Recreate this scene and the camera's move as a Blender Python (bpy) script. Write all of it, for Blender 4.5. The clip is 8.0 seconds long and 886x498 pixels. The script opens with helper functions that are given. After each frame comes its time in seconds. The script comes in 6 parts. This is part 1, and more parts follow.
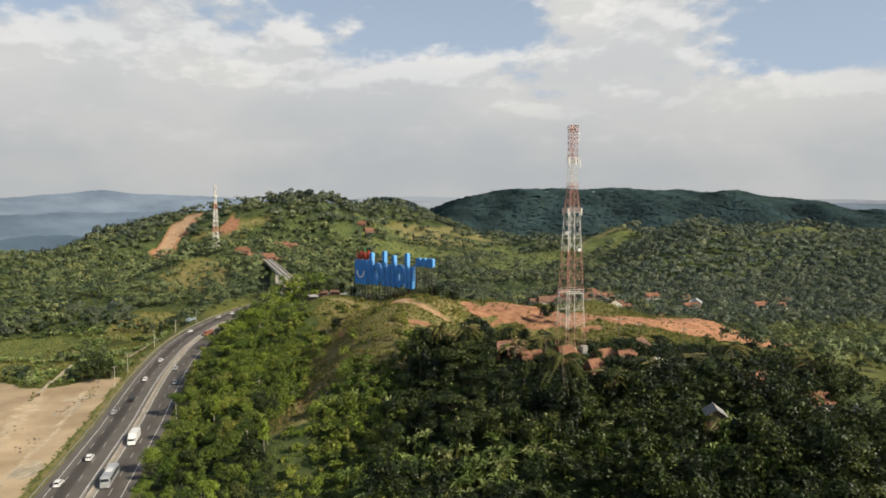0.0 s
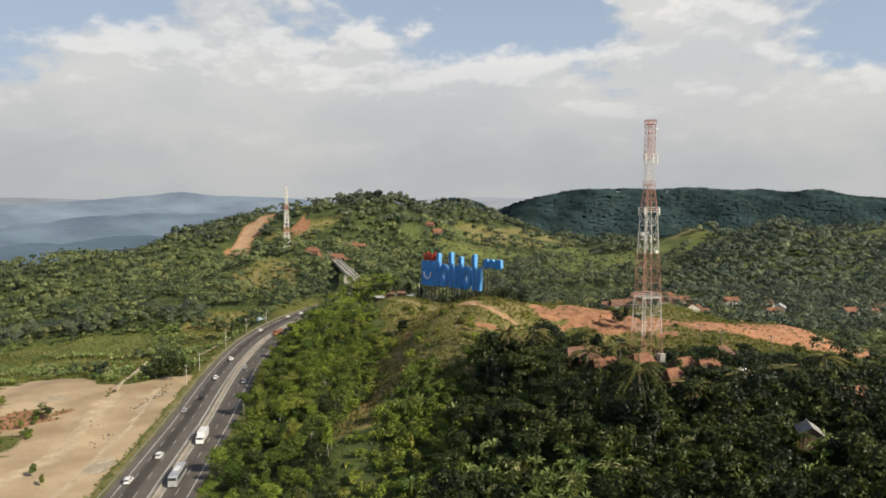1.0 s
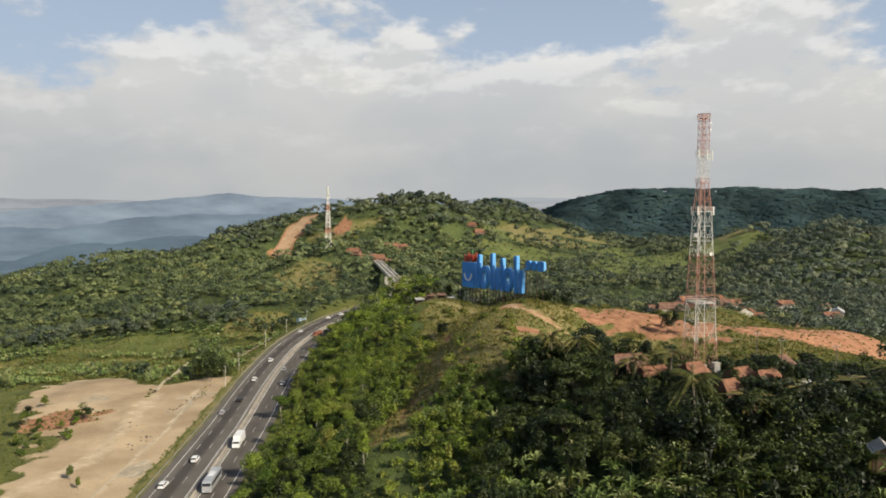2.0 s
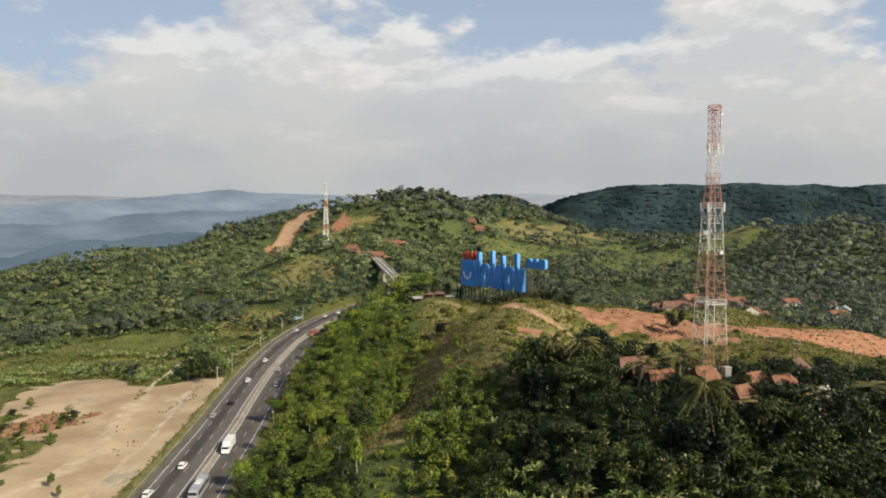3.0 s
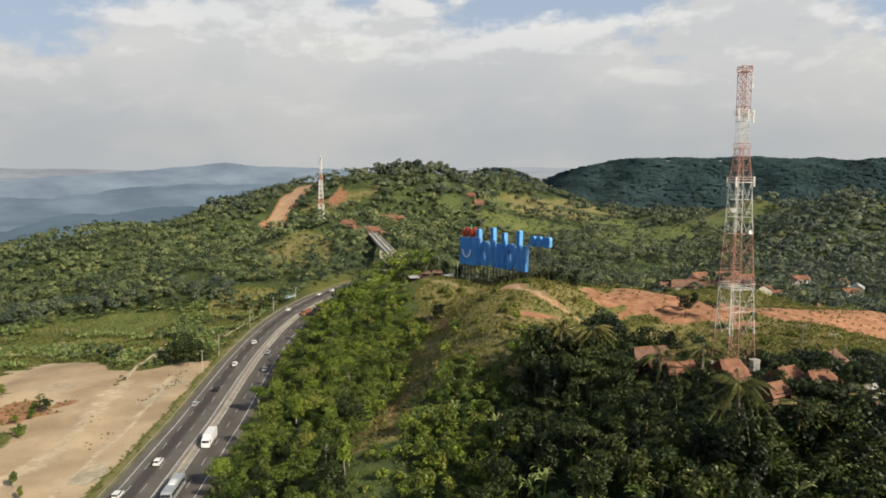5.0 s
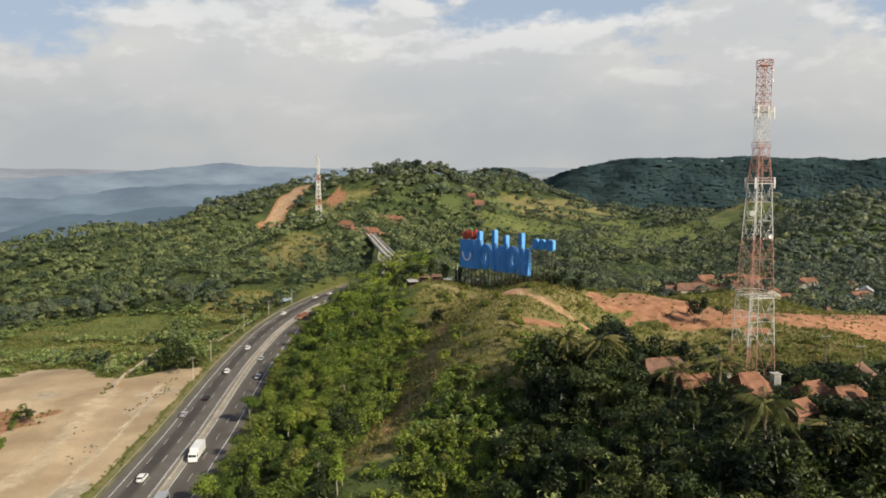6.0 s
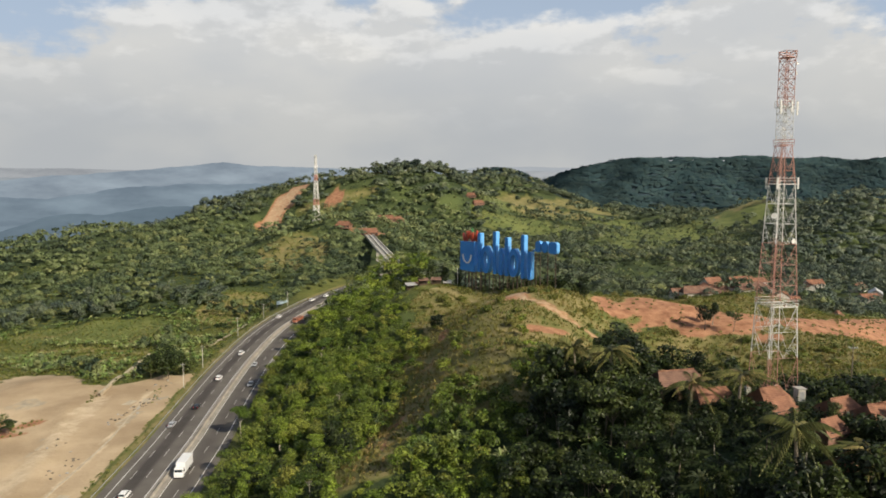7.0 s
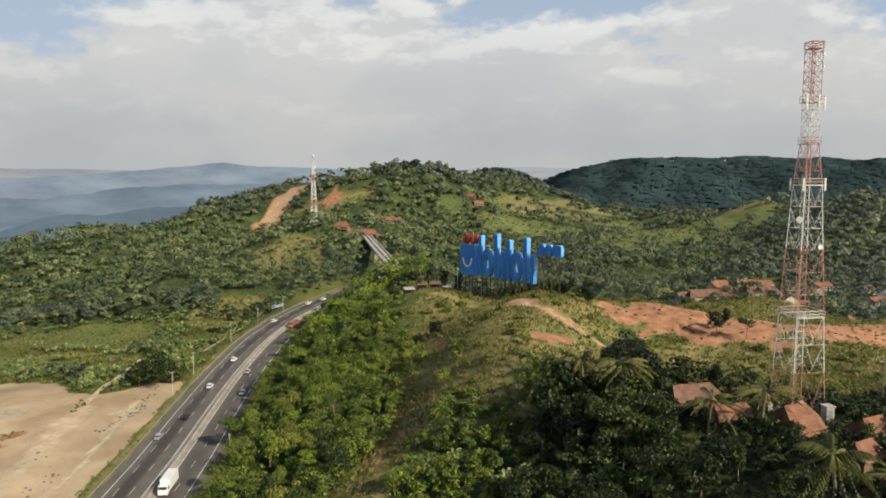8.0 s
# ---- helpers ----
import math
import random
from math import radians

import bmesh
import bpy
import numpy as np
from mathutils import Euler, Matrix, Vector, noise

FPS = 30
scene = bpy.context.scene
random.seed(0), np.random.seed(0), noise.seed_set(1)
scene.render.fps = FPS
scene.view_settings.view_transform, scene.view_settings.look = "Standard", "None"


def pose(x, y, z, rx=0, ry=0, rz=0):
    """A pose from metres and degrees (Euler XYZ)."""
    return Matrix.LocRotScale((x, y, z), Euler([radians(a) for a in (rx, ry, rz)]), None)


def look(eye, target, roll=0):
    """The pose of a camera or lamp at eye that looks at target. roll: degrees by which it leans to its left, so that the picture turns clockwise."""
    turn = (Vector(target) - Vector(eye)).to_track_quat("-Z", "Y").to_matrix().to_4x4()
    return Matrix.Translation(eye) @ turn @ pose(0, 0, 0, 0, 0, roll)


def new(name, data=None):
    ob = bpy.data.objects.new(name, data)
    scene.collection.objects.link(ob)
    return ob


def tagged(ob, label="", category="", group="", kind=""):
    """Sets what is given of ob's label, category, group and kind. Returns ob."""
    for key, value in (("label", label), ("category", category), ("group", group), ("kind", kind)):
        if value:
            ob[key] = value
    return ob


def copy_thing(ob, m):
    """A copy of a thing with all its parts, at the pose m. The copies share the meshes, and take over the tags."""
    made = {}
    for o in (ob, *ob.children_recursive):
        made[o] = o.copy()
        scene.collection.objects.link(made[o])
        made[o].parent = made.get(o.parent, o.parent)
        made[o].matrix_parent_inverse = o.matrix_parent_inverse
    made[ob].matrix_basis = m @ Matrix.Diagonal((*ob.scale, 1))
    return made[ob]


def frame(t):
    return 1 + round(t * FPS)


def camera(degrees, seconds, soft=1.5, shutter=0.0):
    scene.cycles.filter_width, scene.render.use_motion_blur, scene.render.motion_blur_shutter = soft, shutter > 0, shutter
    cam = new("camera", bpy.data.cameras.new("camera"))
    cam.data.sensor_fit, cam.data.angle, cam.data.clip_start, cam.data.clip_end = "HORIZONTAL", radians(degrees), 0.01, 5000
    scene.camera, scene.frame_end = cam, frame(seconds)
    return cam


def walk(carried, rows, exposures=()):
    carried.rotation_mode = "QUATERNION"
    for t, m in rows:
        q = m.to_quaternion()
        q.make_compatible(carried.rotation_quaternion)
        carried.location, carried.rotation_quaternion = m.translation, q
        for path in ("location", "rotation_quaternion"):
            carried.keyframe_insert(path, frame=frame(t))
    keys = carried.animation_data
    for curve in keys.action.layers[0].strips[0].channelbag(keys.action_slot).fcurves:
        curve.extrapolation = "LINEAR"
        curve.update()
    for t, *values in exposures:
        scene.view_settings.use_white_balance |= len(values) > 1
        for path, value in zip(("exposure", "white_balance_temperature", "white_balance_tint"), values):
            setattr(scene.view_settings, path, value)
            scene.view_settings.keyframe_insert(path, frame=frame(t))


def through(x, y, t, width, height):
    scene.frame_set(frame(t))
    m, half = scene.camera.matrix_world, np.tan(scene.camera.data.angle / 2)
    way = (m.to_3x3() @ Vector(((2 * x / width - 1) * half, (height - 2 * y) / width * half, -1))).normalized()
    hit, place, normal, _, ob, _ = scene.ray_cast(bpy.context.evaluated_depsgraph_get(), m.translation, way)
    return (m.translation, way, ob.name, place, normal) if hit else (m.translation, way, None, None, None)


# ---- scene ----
cam = camera(63.9, 8.0, soft=1.75)
PATH = [
    (0, (0.0, 0.0, 76.705), (0.308, 1.973, 76.589), 0.2),
    (0.5, (0.402, 2.934, 76.535), (0.651, 4.915, 76.421), 0.2),
    (1, (1.09, 6.893, 76.376), (1.207, 8.886, 76.262), 0.1),
    (1.5, (1.647, 10.227, 76.297), (1.653, 12.224, 76.184), 0.0),
    (1.7, (1.83, 11.9, 76.28), (1.829, 13.897, 76.167), 0.0),
    (2.8, (2.83, 21.62, 76.22), (2.827, 23.617, 76.106), 0.0),
    (3, (2.923, 23.317, 76.207), (2.92, 25.314, 76.084), 0.0),
    (3.5, (3.108, 27.361, 76.117), (3.106, 29.356, 75.969), 0.0),
    (4, (3.293, 32.031, 76.192), (3.292, 34.023, 76.014), 0.0),
    (4.5, (3.436, 36.305, 76.254), (3.435, 38.296, 76.057), 0.0),
    (4.7, (3.47, 38.25, 76.29), (3.469, 40.24, 76.093), 0.0),
    (5.8, (3.6, 49.08, 76.51), (3.6, 51.07, 76.313), 0.0),
    (6, (3.616, 51.063, 76.541), (3.616, 53.054, 76.344), -0.0),
    (6.5, (3.636, 55.913, 76.564), (3.637, 57.904, 76.367), -0.0),
    (7, (3.656, 60.875, 76.648), (3.657, 62.865, 76.45), -0.0),
    (7.5, (3.662, 65.516, 76.686), (3.664, 67.506, 76.489), -0.0),
    (8, (3.735, 70.758, 76.705), (3.737, 72.748, 76.508), -0.0),
]
walk(cam, [(t, look(eye, target, roll)) for t, eye, target, roll in PATH])

# ---- world, sun ----
SUN_AZ, SUN_EL = 132.0, 33.0  # degrees: clockwise from +y, above the level
world = bpy.data.worlds.new("sky")
scene.world = world
world.use_nodes = True
wn, wl = world.node_tree.nodes, world.node_tree.links
wn.clear()


def wnode(kind, **values):
    n = wn.new(kind)
    for k, v in values.items():
        n.inputs[k.replace("_", " ")].default_value = v
    return n


def wmath(op, a, b=None, c=None):
    n = wn.new("ShaderNodeMath")
    n.operation = op
    for i, v in enumerate((a, b, c)):
        if v is None:
            continue
        if isinstance(v, (int, float)):
            n.inputs[i].default_value = v
        else:
            wl.new(v, n.inputs[i])
    return n.outputs[0]


def wstep(v, a, b):
    n = wn.new("ShaderNodeMapRange")
    n.interpolation_type = "SMOOTHSTEP"
    n.inputs["From Min"].default_value, n.inputs["From Max"].default_value = a, b
    wl.new(v, n.inputs["Value"])
    return n.outputs["Result"]


def wmix(f, a, b):
    n = wn.new("ShaderNodeMix")
    n.data_type = "RGBA"
    wl.new(f, n.inputs[0])
    for i, v in ((6, a), (7, b)):
        if isinstance(v, tuple):
            n.inputs[i].default_value = v
        else:
            wl.new(v, n.inputs[i])
    return n.outputs[2]


sky = wn.new("ShaderNodeTexSky")
sky.sky_type, sky.sun_disc = "NISHITA", False
sky.sun_elevation, sky.sun_rotation = radians(SUN_EL), radians(SUN_AZ)
sky.air_density, sky.dust_density, sky.ozone_density = 1.0, 1.6, 1.0
way = wn.new("ShaderNodeTexCoord").outputs["Generated"]
split = wn.new("ShaderNodeSeparateXYZ")
wl.new(way, split.inputs[0])
up_angle = wmath("MULTIPLY", wmath("ARCSINE", split.outputs[2]), 57.2958)
side_angle = wmath("MULTIPLY", wmath("ARCTAN2", split.outputs[0], split.outputs[1]), 57.2958)


def wplace(shift_az, shift_el):
    """The direction as a flat place, turned a little aside and up."""
    c = wn.new("ShaderNodeCombineXYZ")
    wl.new(wmath("MULTIPLY", wmath("ADD", side_angle, shift_az), 0.075), c.inputs[0])
    wl.new(wmath("MULTIPLY", wmath("ADD", up_angle, shift_el), 0.15), c.inputs[1])
    c.inputs[2].default_value = 3.4
    return c.outputs[0]


def wnoise(at, scale, detail, rough, shift):
    m = wn.new("ShaderNodeVectorMath")
    m.operation = "ADD"
    m.inputs[1].default_value = shift
    wl.new(at, m.inputs[0])
    n = wn.new("ShaderNodeTexNoise")
    n.inputs["Scale"].default_value, n.inputs["Detail"].default_value, n.inputs["Roughness"].default_value = scale, detail, rough
    wl.new(m.outputs[0], n.inputs["Vector"])
    return n.outputs["Fac"]


def lobe(az, el, wide, high):
    a = wmath("DIVIDE", wmath("SUBTRACT", side_angle, az), wide)
    b = wmath("DIVIDE", wmath("SUBTRACT", up_angle, el), high)
    return wmath("EXPONENT", wmath("MULTIPLY", wmath("ADD", wmath("MULTIPLY", a, a), wmath("MULTIPLY", b, b)), -1.0))


# heaped clouds (bearing, height, half width, half height, amount) stand over a grey layer; below nought the sky is open
CLOUDS = ((-13.0, 13.2, 7.6, 6.0, .44), (-21.5, 11.0, 5.5, 1.9, .40), (-2.4, 13.0, 2.2, 1.2, .20), (-4, 9.3, 9, 2.2, .40), (7.6, 10.2, 7.0, 2.3, .50), (22.5, 13.2, 7.6, 4.6, .52),
          (37, 8.3, 6, 1.2, .36), (39, 15.8, 2.2, .9, .26), (15.5, 7.6, 3, .9, .3), (52, 14, 10, 4, .3), (-55, 14, 14, 4, .3), (80, 20, 14, 7, .3), (-90, 22, 16, 8, .3),
          (-1.0, 15.8, 3.2, 1.5, -.14), (10, 15.4, 3.4, 1.3, -.16), (35, 12.2, 3.4, 2.6, -.16), (-23, 15.6, 4.2, 1.6, -.26), (17.8, 8.9, 2.6, 1.0, -.14))


def cloud_field(shift_az, shift_el):
    at = wplace(shift_az, shift_el)
    billow = wmath("ADD", wmath("MULTIPLY", wnoise(at, 1.7, 10, 0.56, (0, 0, 0)), 0.95), wmath("SUBTRACT", wmath("MULTIPLY", wnoise(at, 5.2, 8, 0.56, (3, 1, 0)), 0.6), 0.28))
    heap = wmath("ADD", wmath("MULTIPLY", wstep(up_angle, 11.5, 5.5), 0.6), wmath("MULTIPLY", wstep(up_angle, 17.0, 28.0), wmath("MULTIPLY", wstep(up_angle, 50.0, 34.0), 0.14)))
    for az, el, wide, high, amount in CLOUDS:
        heap = wmath("ADD", heap, wmath("MULTIPLY", lobe(az - shift_az, el - shift_el, wide, high), amount))
    return wmath("ADD", billow, heap)


here, above = cloud_field(0, 0), cloud_field(0.5, 1.0)
cover = wstep(here, 0.60, 0.84)
# tops that stand clear of what is over them are white, the rest falls off to grey
crest = wstep(wmath("SUBTRACT", here, above), -0.04, 0.20)
lit = wmath("MULTIPLY", wstep(up_angle, 2.0, 12.5), wmath("MULTIPLY_ADD", crest, 0.50, 0.50))
cloud = wmix(lit, (0.515, 0.525, 0.525, 1), (0.82, 0.81, 0.785, 1))
soft_place = wplace(0, 0)
streak = wmix(wstep(wnoise(soft_place, 0.9, 4, 0.5, (7, 2, 1)), 0.35, 0.7), (0.90, 0.92, 0.95, 1), (1.06, 1.05, 1.03, 1))
tinted = wn.new("ShaderNodeMix")
tinted.data_type, tinted.blend_type = "RGBA", "MULTIPLY"
tinted.inputs[0].default_value = 1.0
wl.new(cloud, tinted.inputs[6]), wl.new(streak, tinted.inputs[7])
blue = wn.new("ShaderNodeMix")
blue.data_type, blue.blend_type = "RGBA", "MULTIPLY"
blue.inputs[0].default_value = 1.0
blue.inputs[7].default_value = (0.085, 0.085, 0.085, 1)
wl.new(sky.outputs[0], blue.inputs[6])
veil = wmix(wmath("MULTIPLY", wstep(up_angle, 40.0, 6.0), 0.9), blue.outputs[2], (0.45, 0.545, 0.68, 1))
back = wn.new("ShaderNodeBackground")
wl.new(wmix(cover, veil, tinted.outputs[2]), back.inputs["Color"])
back.inputs["Strength"].default_value = 1.0
wl.new(back.outputs[0], wn.new("ShaderNodeOutputWorld").inputs["Surface"])

sun = new("sun", bpy.data.lights.new("sun", "SUN"))
sun.data.energy, sun.data.angle, sun.data.color = 5.5, radians(0.6), (1.0, 0.90, 0.72)
aim = Vector((math.sin(radians(SUN_AZ)) * math.cos(radians(SUN_EL)), math.cos(radians(SUN_AZ)) * math.cos(radians(SUN_EL)), math.sin(radians(SUN_EL))))
sun.matrix_world = look(aim * 900, (0, 0, 0))
# ---- lie of the land: hills as (x, y, rise, reach in x, reach in y) ----
NEAR_HILLS = [
    (68, 190, 23.3, 45, 45), (25, 265, 32.8, 35, 60), (22, 330, 13.6, 35, 40), (75, 320, 23.9, 50, 40),
    (140, 380, 26.4, 50, 35), (140, 200, 26.9, 70, 90), (80, 130, 9.4, 60, 45), (20, 150, 8.3, 40, 40),
    (-35, 300, 9.0, 28, 50), (-15, 430, 17.4, 45, 60), (190, 360, 2.1, 40, 50), (50, 470, 18.9, 60, 70),
    (-50, 760, 26.1, 70, 60), (-8, 343, 20.0, 26, 26), (115, 285, 12.5, 45, 45), (-12, 205, 9.5, 22, 25),
    (-60, 500, 7.5, 40, 40), (-24, 482, 5.0, 30, 30)]
MID_HILLS = [
    (-195, 890, -12.4, 50, 50), (30, 950, 6.2, 70, 60), (90, 690, 17.2, 60, 60), (250, 200, 10.5, 80, 90),
    (60, 560, 9.1, 60, 50), (700, 650, 9.2, 120, 150), (-60, 640, 24.9, 80, 90), (-110, 690, 22.0, 60, 60),
    (-60, 960, 72.0, 150, 110), (-230, 950, 12.4, 110, 90), (-170, 530, 16.9, 70, 60), (-330, 720, 28.2, 120, 120),
    (-200, 420, -8.6, 90, 70), (380, 760, 31.2, 130, 110), (300, 520, 4.1, 120, 100), (-450, 500, -27.5, 200, 200),
    (-268, 900, 19.0, 42, 70), (-175, 985, 9.0, 60, 50),
    (21, 318, -4.2, 25, 23), (145, 374, -5.6, 38, 18), (152, 430, 18.0, 36, 20), (312, 790, -17.0, 62, 90), (450, 800, 9.0, 60, 80), (408, 978, 27.0, 44, 46),
    (146, 317, 9.5, 22, 20), (176, 331, 10.0, 24, 22), (204, 352, 9.0, 26, 20)]
FAR_HILLS = [
    (520, 1150, 24.4, 160, 160), (1000, 950, 34.0, 250, 250), (-420, 1300, 17.4, 130, 150), (-850, 1650, -40.1, 350, 350),
    (-850, 550, -24.5, 300, 350), (600, 850, 41.8, 200, 200), (500, 1590, 110.0, 330, 170), (950, 1570, 100.0, 330, 190),
    (240, 1540, 28.5, 180, 160), (60, 1250, 80.0, 200, 200), (-250, 1200, 69.4, 180, 200), (300, 1000, 10.1, 150, 160),
    (-600, 1300, -33.2, 350, 350), (1350, 1400, 55.6, 350, 400),
    (123, 1270, 14.0, 70, 80), (370, 1580, 17.0, 120, 150)]

# middle line of the toll road: x, y, z
ROAD = np.array([
    (-46, -60, 0), (-54, 60, 0), (-61, 150, 0), (-67.3, 236, 0), (-69.2, 262, 0), (-72.2, 292, 0), (-75.2, 324, 0),
    (-76.8, 352, .5), (-76.6, 390, 2.2), (-73.6, 420, 3.6), (-67.5, 450, 5.0), (-59, 480, 6.3), (-47, 510, 7.6),
    (-28, 545, 9.0), (0, 585, 10.5), (40, 630, 12.0)], float)


def smooth(a, b, v):
    u = np.clip((v - a) / (b - a), 0, 1)
    return u * u * (3 - 2 * u)


def ramp_line(points, step):
    """A smooth line (Catmull-Rom) through the points, resampled at about that step."""
    p = np.vstack([2 * points[0] - points[1], points, 2 * points[-1] - points[-2]])
    out = []
    for i in range(1, len(p) - 2):
        n = max(2, int(np.linalg.norm(p[i + 1] - p[i]) / step))
        t = (np.arange(n) / n)[:, None]
        out.append(0.5 * (2 * p[i] + (p[i + 1] - p[i - 1]) * t + (2 * p[i - 1] - 5 * p[i] + 4 * p[i + 1] - p[i + 2]) * t**2
                          + (3 * p[i] - p[i - 1] - 3 * p[i + 1] + p[i + 2]) * t**3))
    return np.vstack(out + [points[-1:]])


LINE = ramp_line(ROAD, 3.0)


def from_road(x, y, line=LINE):
    """Signed distance from the road's middle (right is positive) and its height there."""
    x, y = np.ravel(x), np.ravel(y)
    d, side, z = np.full(x.shape, 1e9), np.zeros(x.shape), np.zeros(x.shape)
    for a, b in zip(line[:-1], line[1:]):
        e = b[:2] - a[:2]
        u = np.clip(((x - a[0]) * e[0] + (y - a[1]) * e[1]) / (e @ e), 0, 1)
        px, py = x - a[0] - u * e[0], y - a[1] - u * e[1]
        q = np.hypot(px, py)
        near = q < d
        d[near], z[near] = q[near], (a[2] + u * (b[2] - a[2]))[near]
        side[near] = np.sign(px * e[1] - py * e[0])[near]
    return d * side, z


def wave(x, y, size, seed):
    """Cheap smooth noise, about -1 to 1."""
    r = np.random.RandomState(seed)
    v = 0
    for k in range(7):
        a, f = r.uniform(0, 6.28), r.uniform(0.6, 1.7) * 6.28 / size
        v = v + np.sin((x * np.cos(a) + y * np.sin(a)) * f + r.uniform(0, 6.28)) / 2.6
    return v


def height(x, y):
    shape = np.shape(x)
    x, y = np.ravel(np.asarray(x, float)), np.ravel(np.asarray(y, float))
    h = np.zeros(x.shape)
    for cx, cy, rise, rx, ry in NEAR_HILLS + MID_HILLS + FAR_HILLS:
        h += rise * np.exp(-(((x - cx) / rx) ** 2 + ((y - cy) / ry) ** 2))
    far = np.hypot(x, y - 70)
    h += wave(x, y, 60, 3) * 0.9 + wave(x, y, 19, 5) * 0.35 + wave(x, y, 170, 8) * smooth(350, 800, far) * 4
    h -= 60 * smooth(900, 2200, far - x * 0.4)
    close = far < 900
    d, z = np.full(x.shape, 1e3), np.zeros(x.shape)
    d[close], z[close] = from_road(x[close], y[close])
    bank = np.where(d < 0, smooth(15, 34, -d), smooth(11.5, 27, d))
    # level worked ground beside the road
    pit = smooth(30, 10, np.abs(x + 115) - 22) * smooth(345, 325, y)
    h = h * (1 - pit) + pit * (-0.6 + 0.12 * wave(x, y, 17, 11))
    h = h + 1.1 * smooth(2.2, -2.2, np.abs(x - np.interp(y, [215, 240, 262, 285, 305], [-96, -104, -110, -119, -128])) - 1.2) * pit * smooth(210, 225, y) * smooth(310, 290, y)
    h = np.where(np.abs(d) < 40, z - 0.12 + (h - z + 0.12) * bank, h)
    return h.reshape(shape)


def spot(x, y):
    return float(height(np.array([x]), np.array([y]))[0])

# ---- materials ----
def shade(name, one, two, size=1.0, rough=0.7, metal=0.0, bump=0.0, fine=None, spec=0.3, streak=(1, 1, 1)):
    """A surface whose colour wanders between two, at a coarse and a fine scale, with relief."""
    m = bpy.data.materials.new(name)
    m.use_nodes = True
    n, l = m.node_tree.nodes, m.node_tree.links
    b = n["Principled BSDF"]
    co = n.new("ShaderNodeTexCoord")
    mp = n.new("ShaderNodeMapping")
    mp.inputs["Scale"].default_value = streak
    l.new(co.outputs["Object"], mp.inputs["Vector"])
    coarse, grain = n.new("ShaderNodeTexNoise"), n.new("ShaderNodeTexNoise")
    coarse.inputs["Scale"].default_value, coarse.inputs["Detail"].default_value = 1 / size, 6
    grain.inputs["Scale"].default_value, grain.inputs["Detail"].default_value = fine or 9 / size, 4
    for q in (coarse, grain):
        l.new(mp.outputs[0], q.inputs["Vector"])
    add = n.new("ShaderNodeMath")
    add.operation = "MULTIPLY_ADD"
    add.inputs[1].default_value = 0.45
    l.new(grain.outputs["Fac"], add.inputs[0]), l.new(coarse.outputs["Fac"], add.inputs[2])
    spread = n.new("ShaderNodeMapRange")
    spread.inputs["From Min"].default_value, spread.inputs["From Max"].default_value = 0.5, 0.95
    l.new(add.outputs[0], spread.inputs["Value"])
    mix = n.new("ShaderNodeMix")
    mix.data_type = "RGBA"
    mix.inputs[6].default_value, mix.inputs[7].default_value = (*one, 1), (*two, 1)
    l.new(spread.outputs[0], mix.inputs[0])
    l.new(mix.outputs[2], b.inputs["Base Color"])
    b.inputs["Roughness"].default_value, b.inputs["Metallic"].default_value = rough, metal
    b.inputs["Specular IOR Level"].default_value = spec
    if bump:
        r = n.new("ShaderNodeBump")
        r.inputs["Strength"].default_value, r.inputs["Distance"].default_value = bump, size * 0.1
        l.new(add.outputs[0], r.inputs["Height"])
        l.new(r.outputs[0], b.inputs["Normal"])
    return m


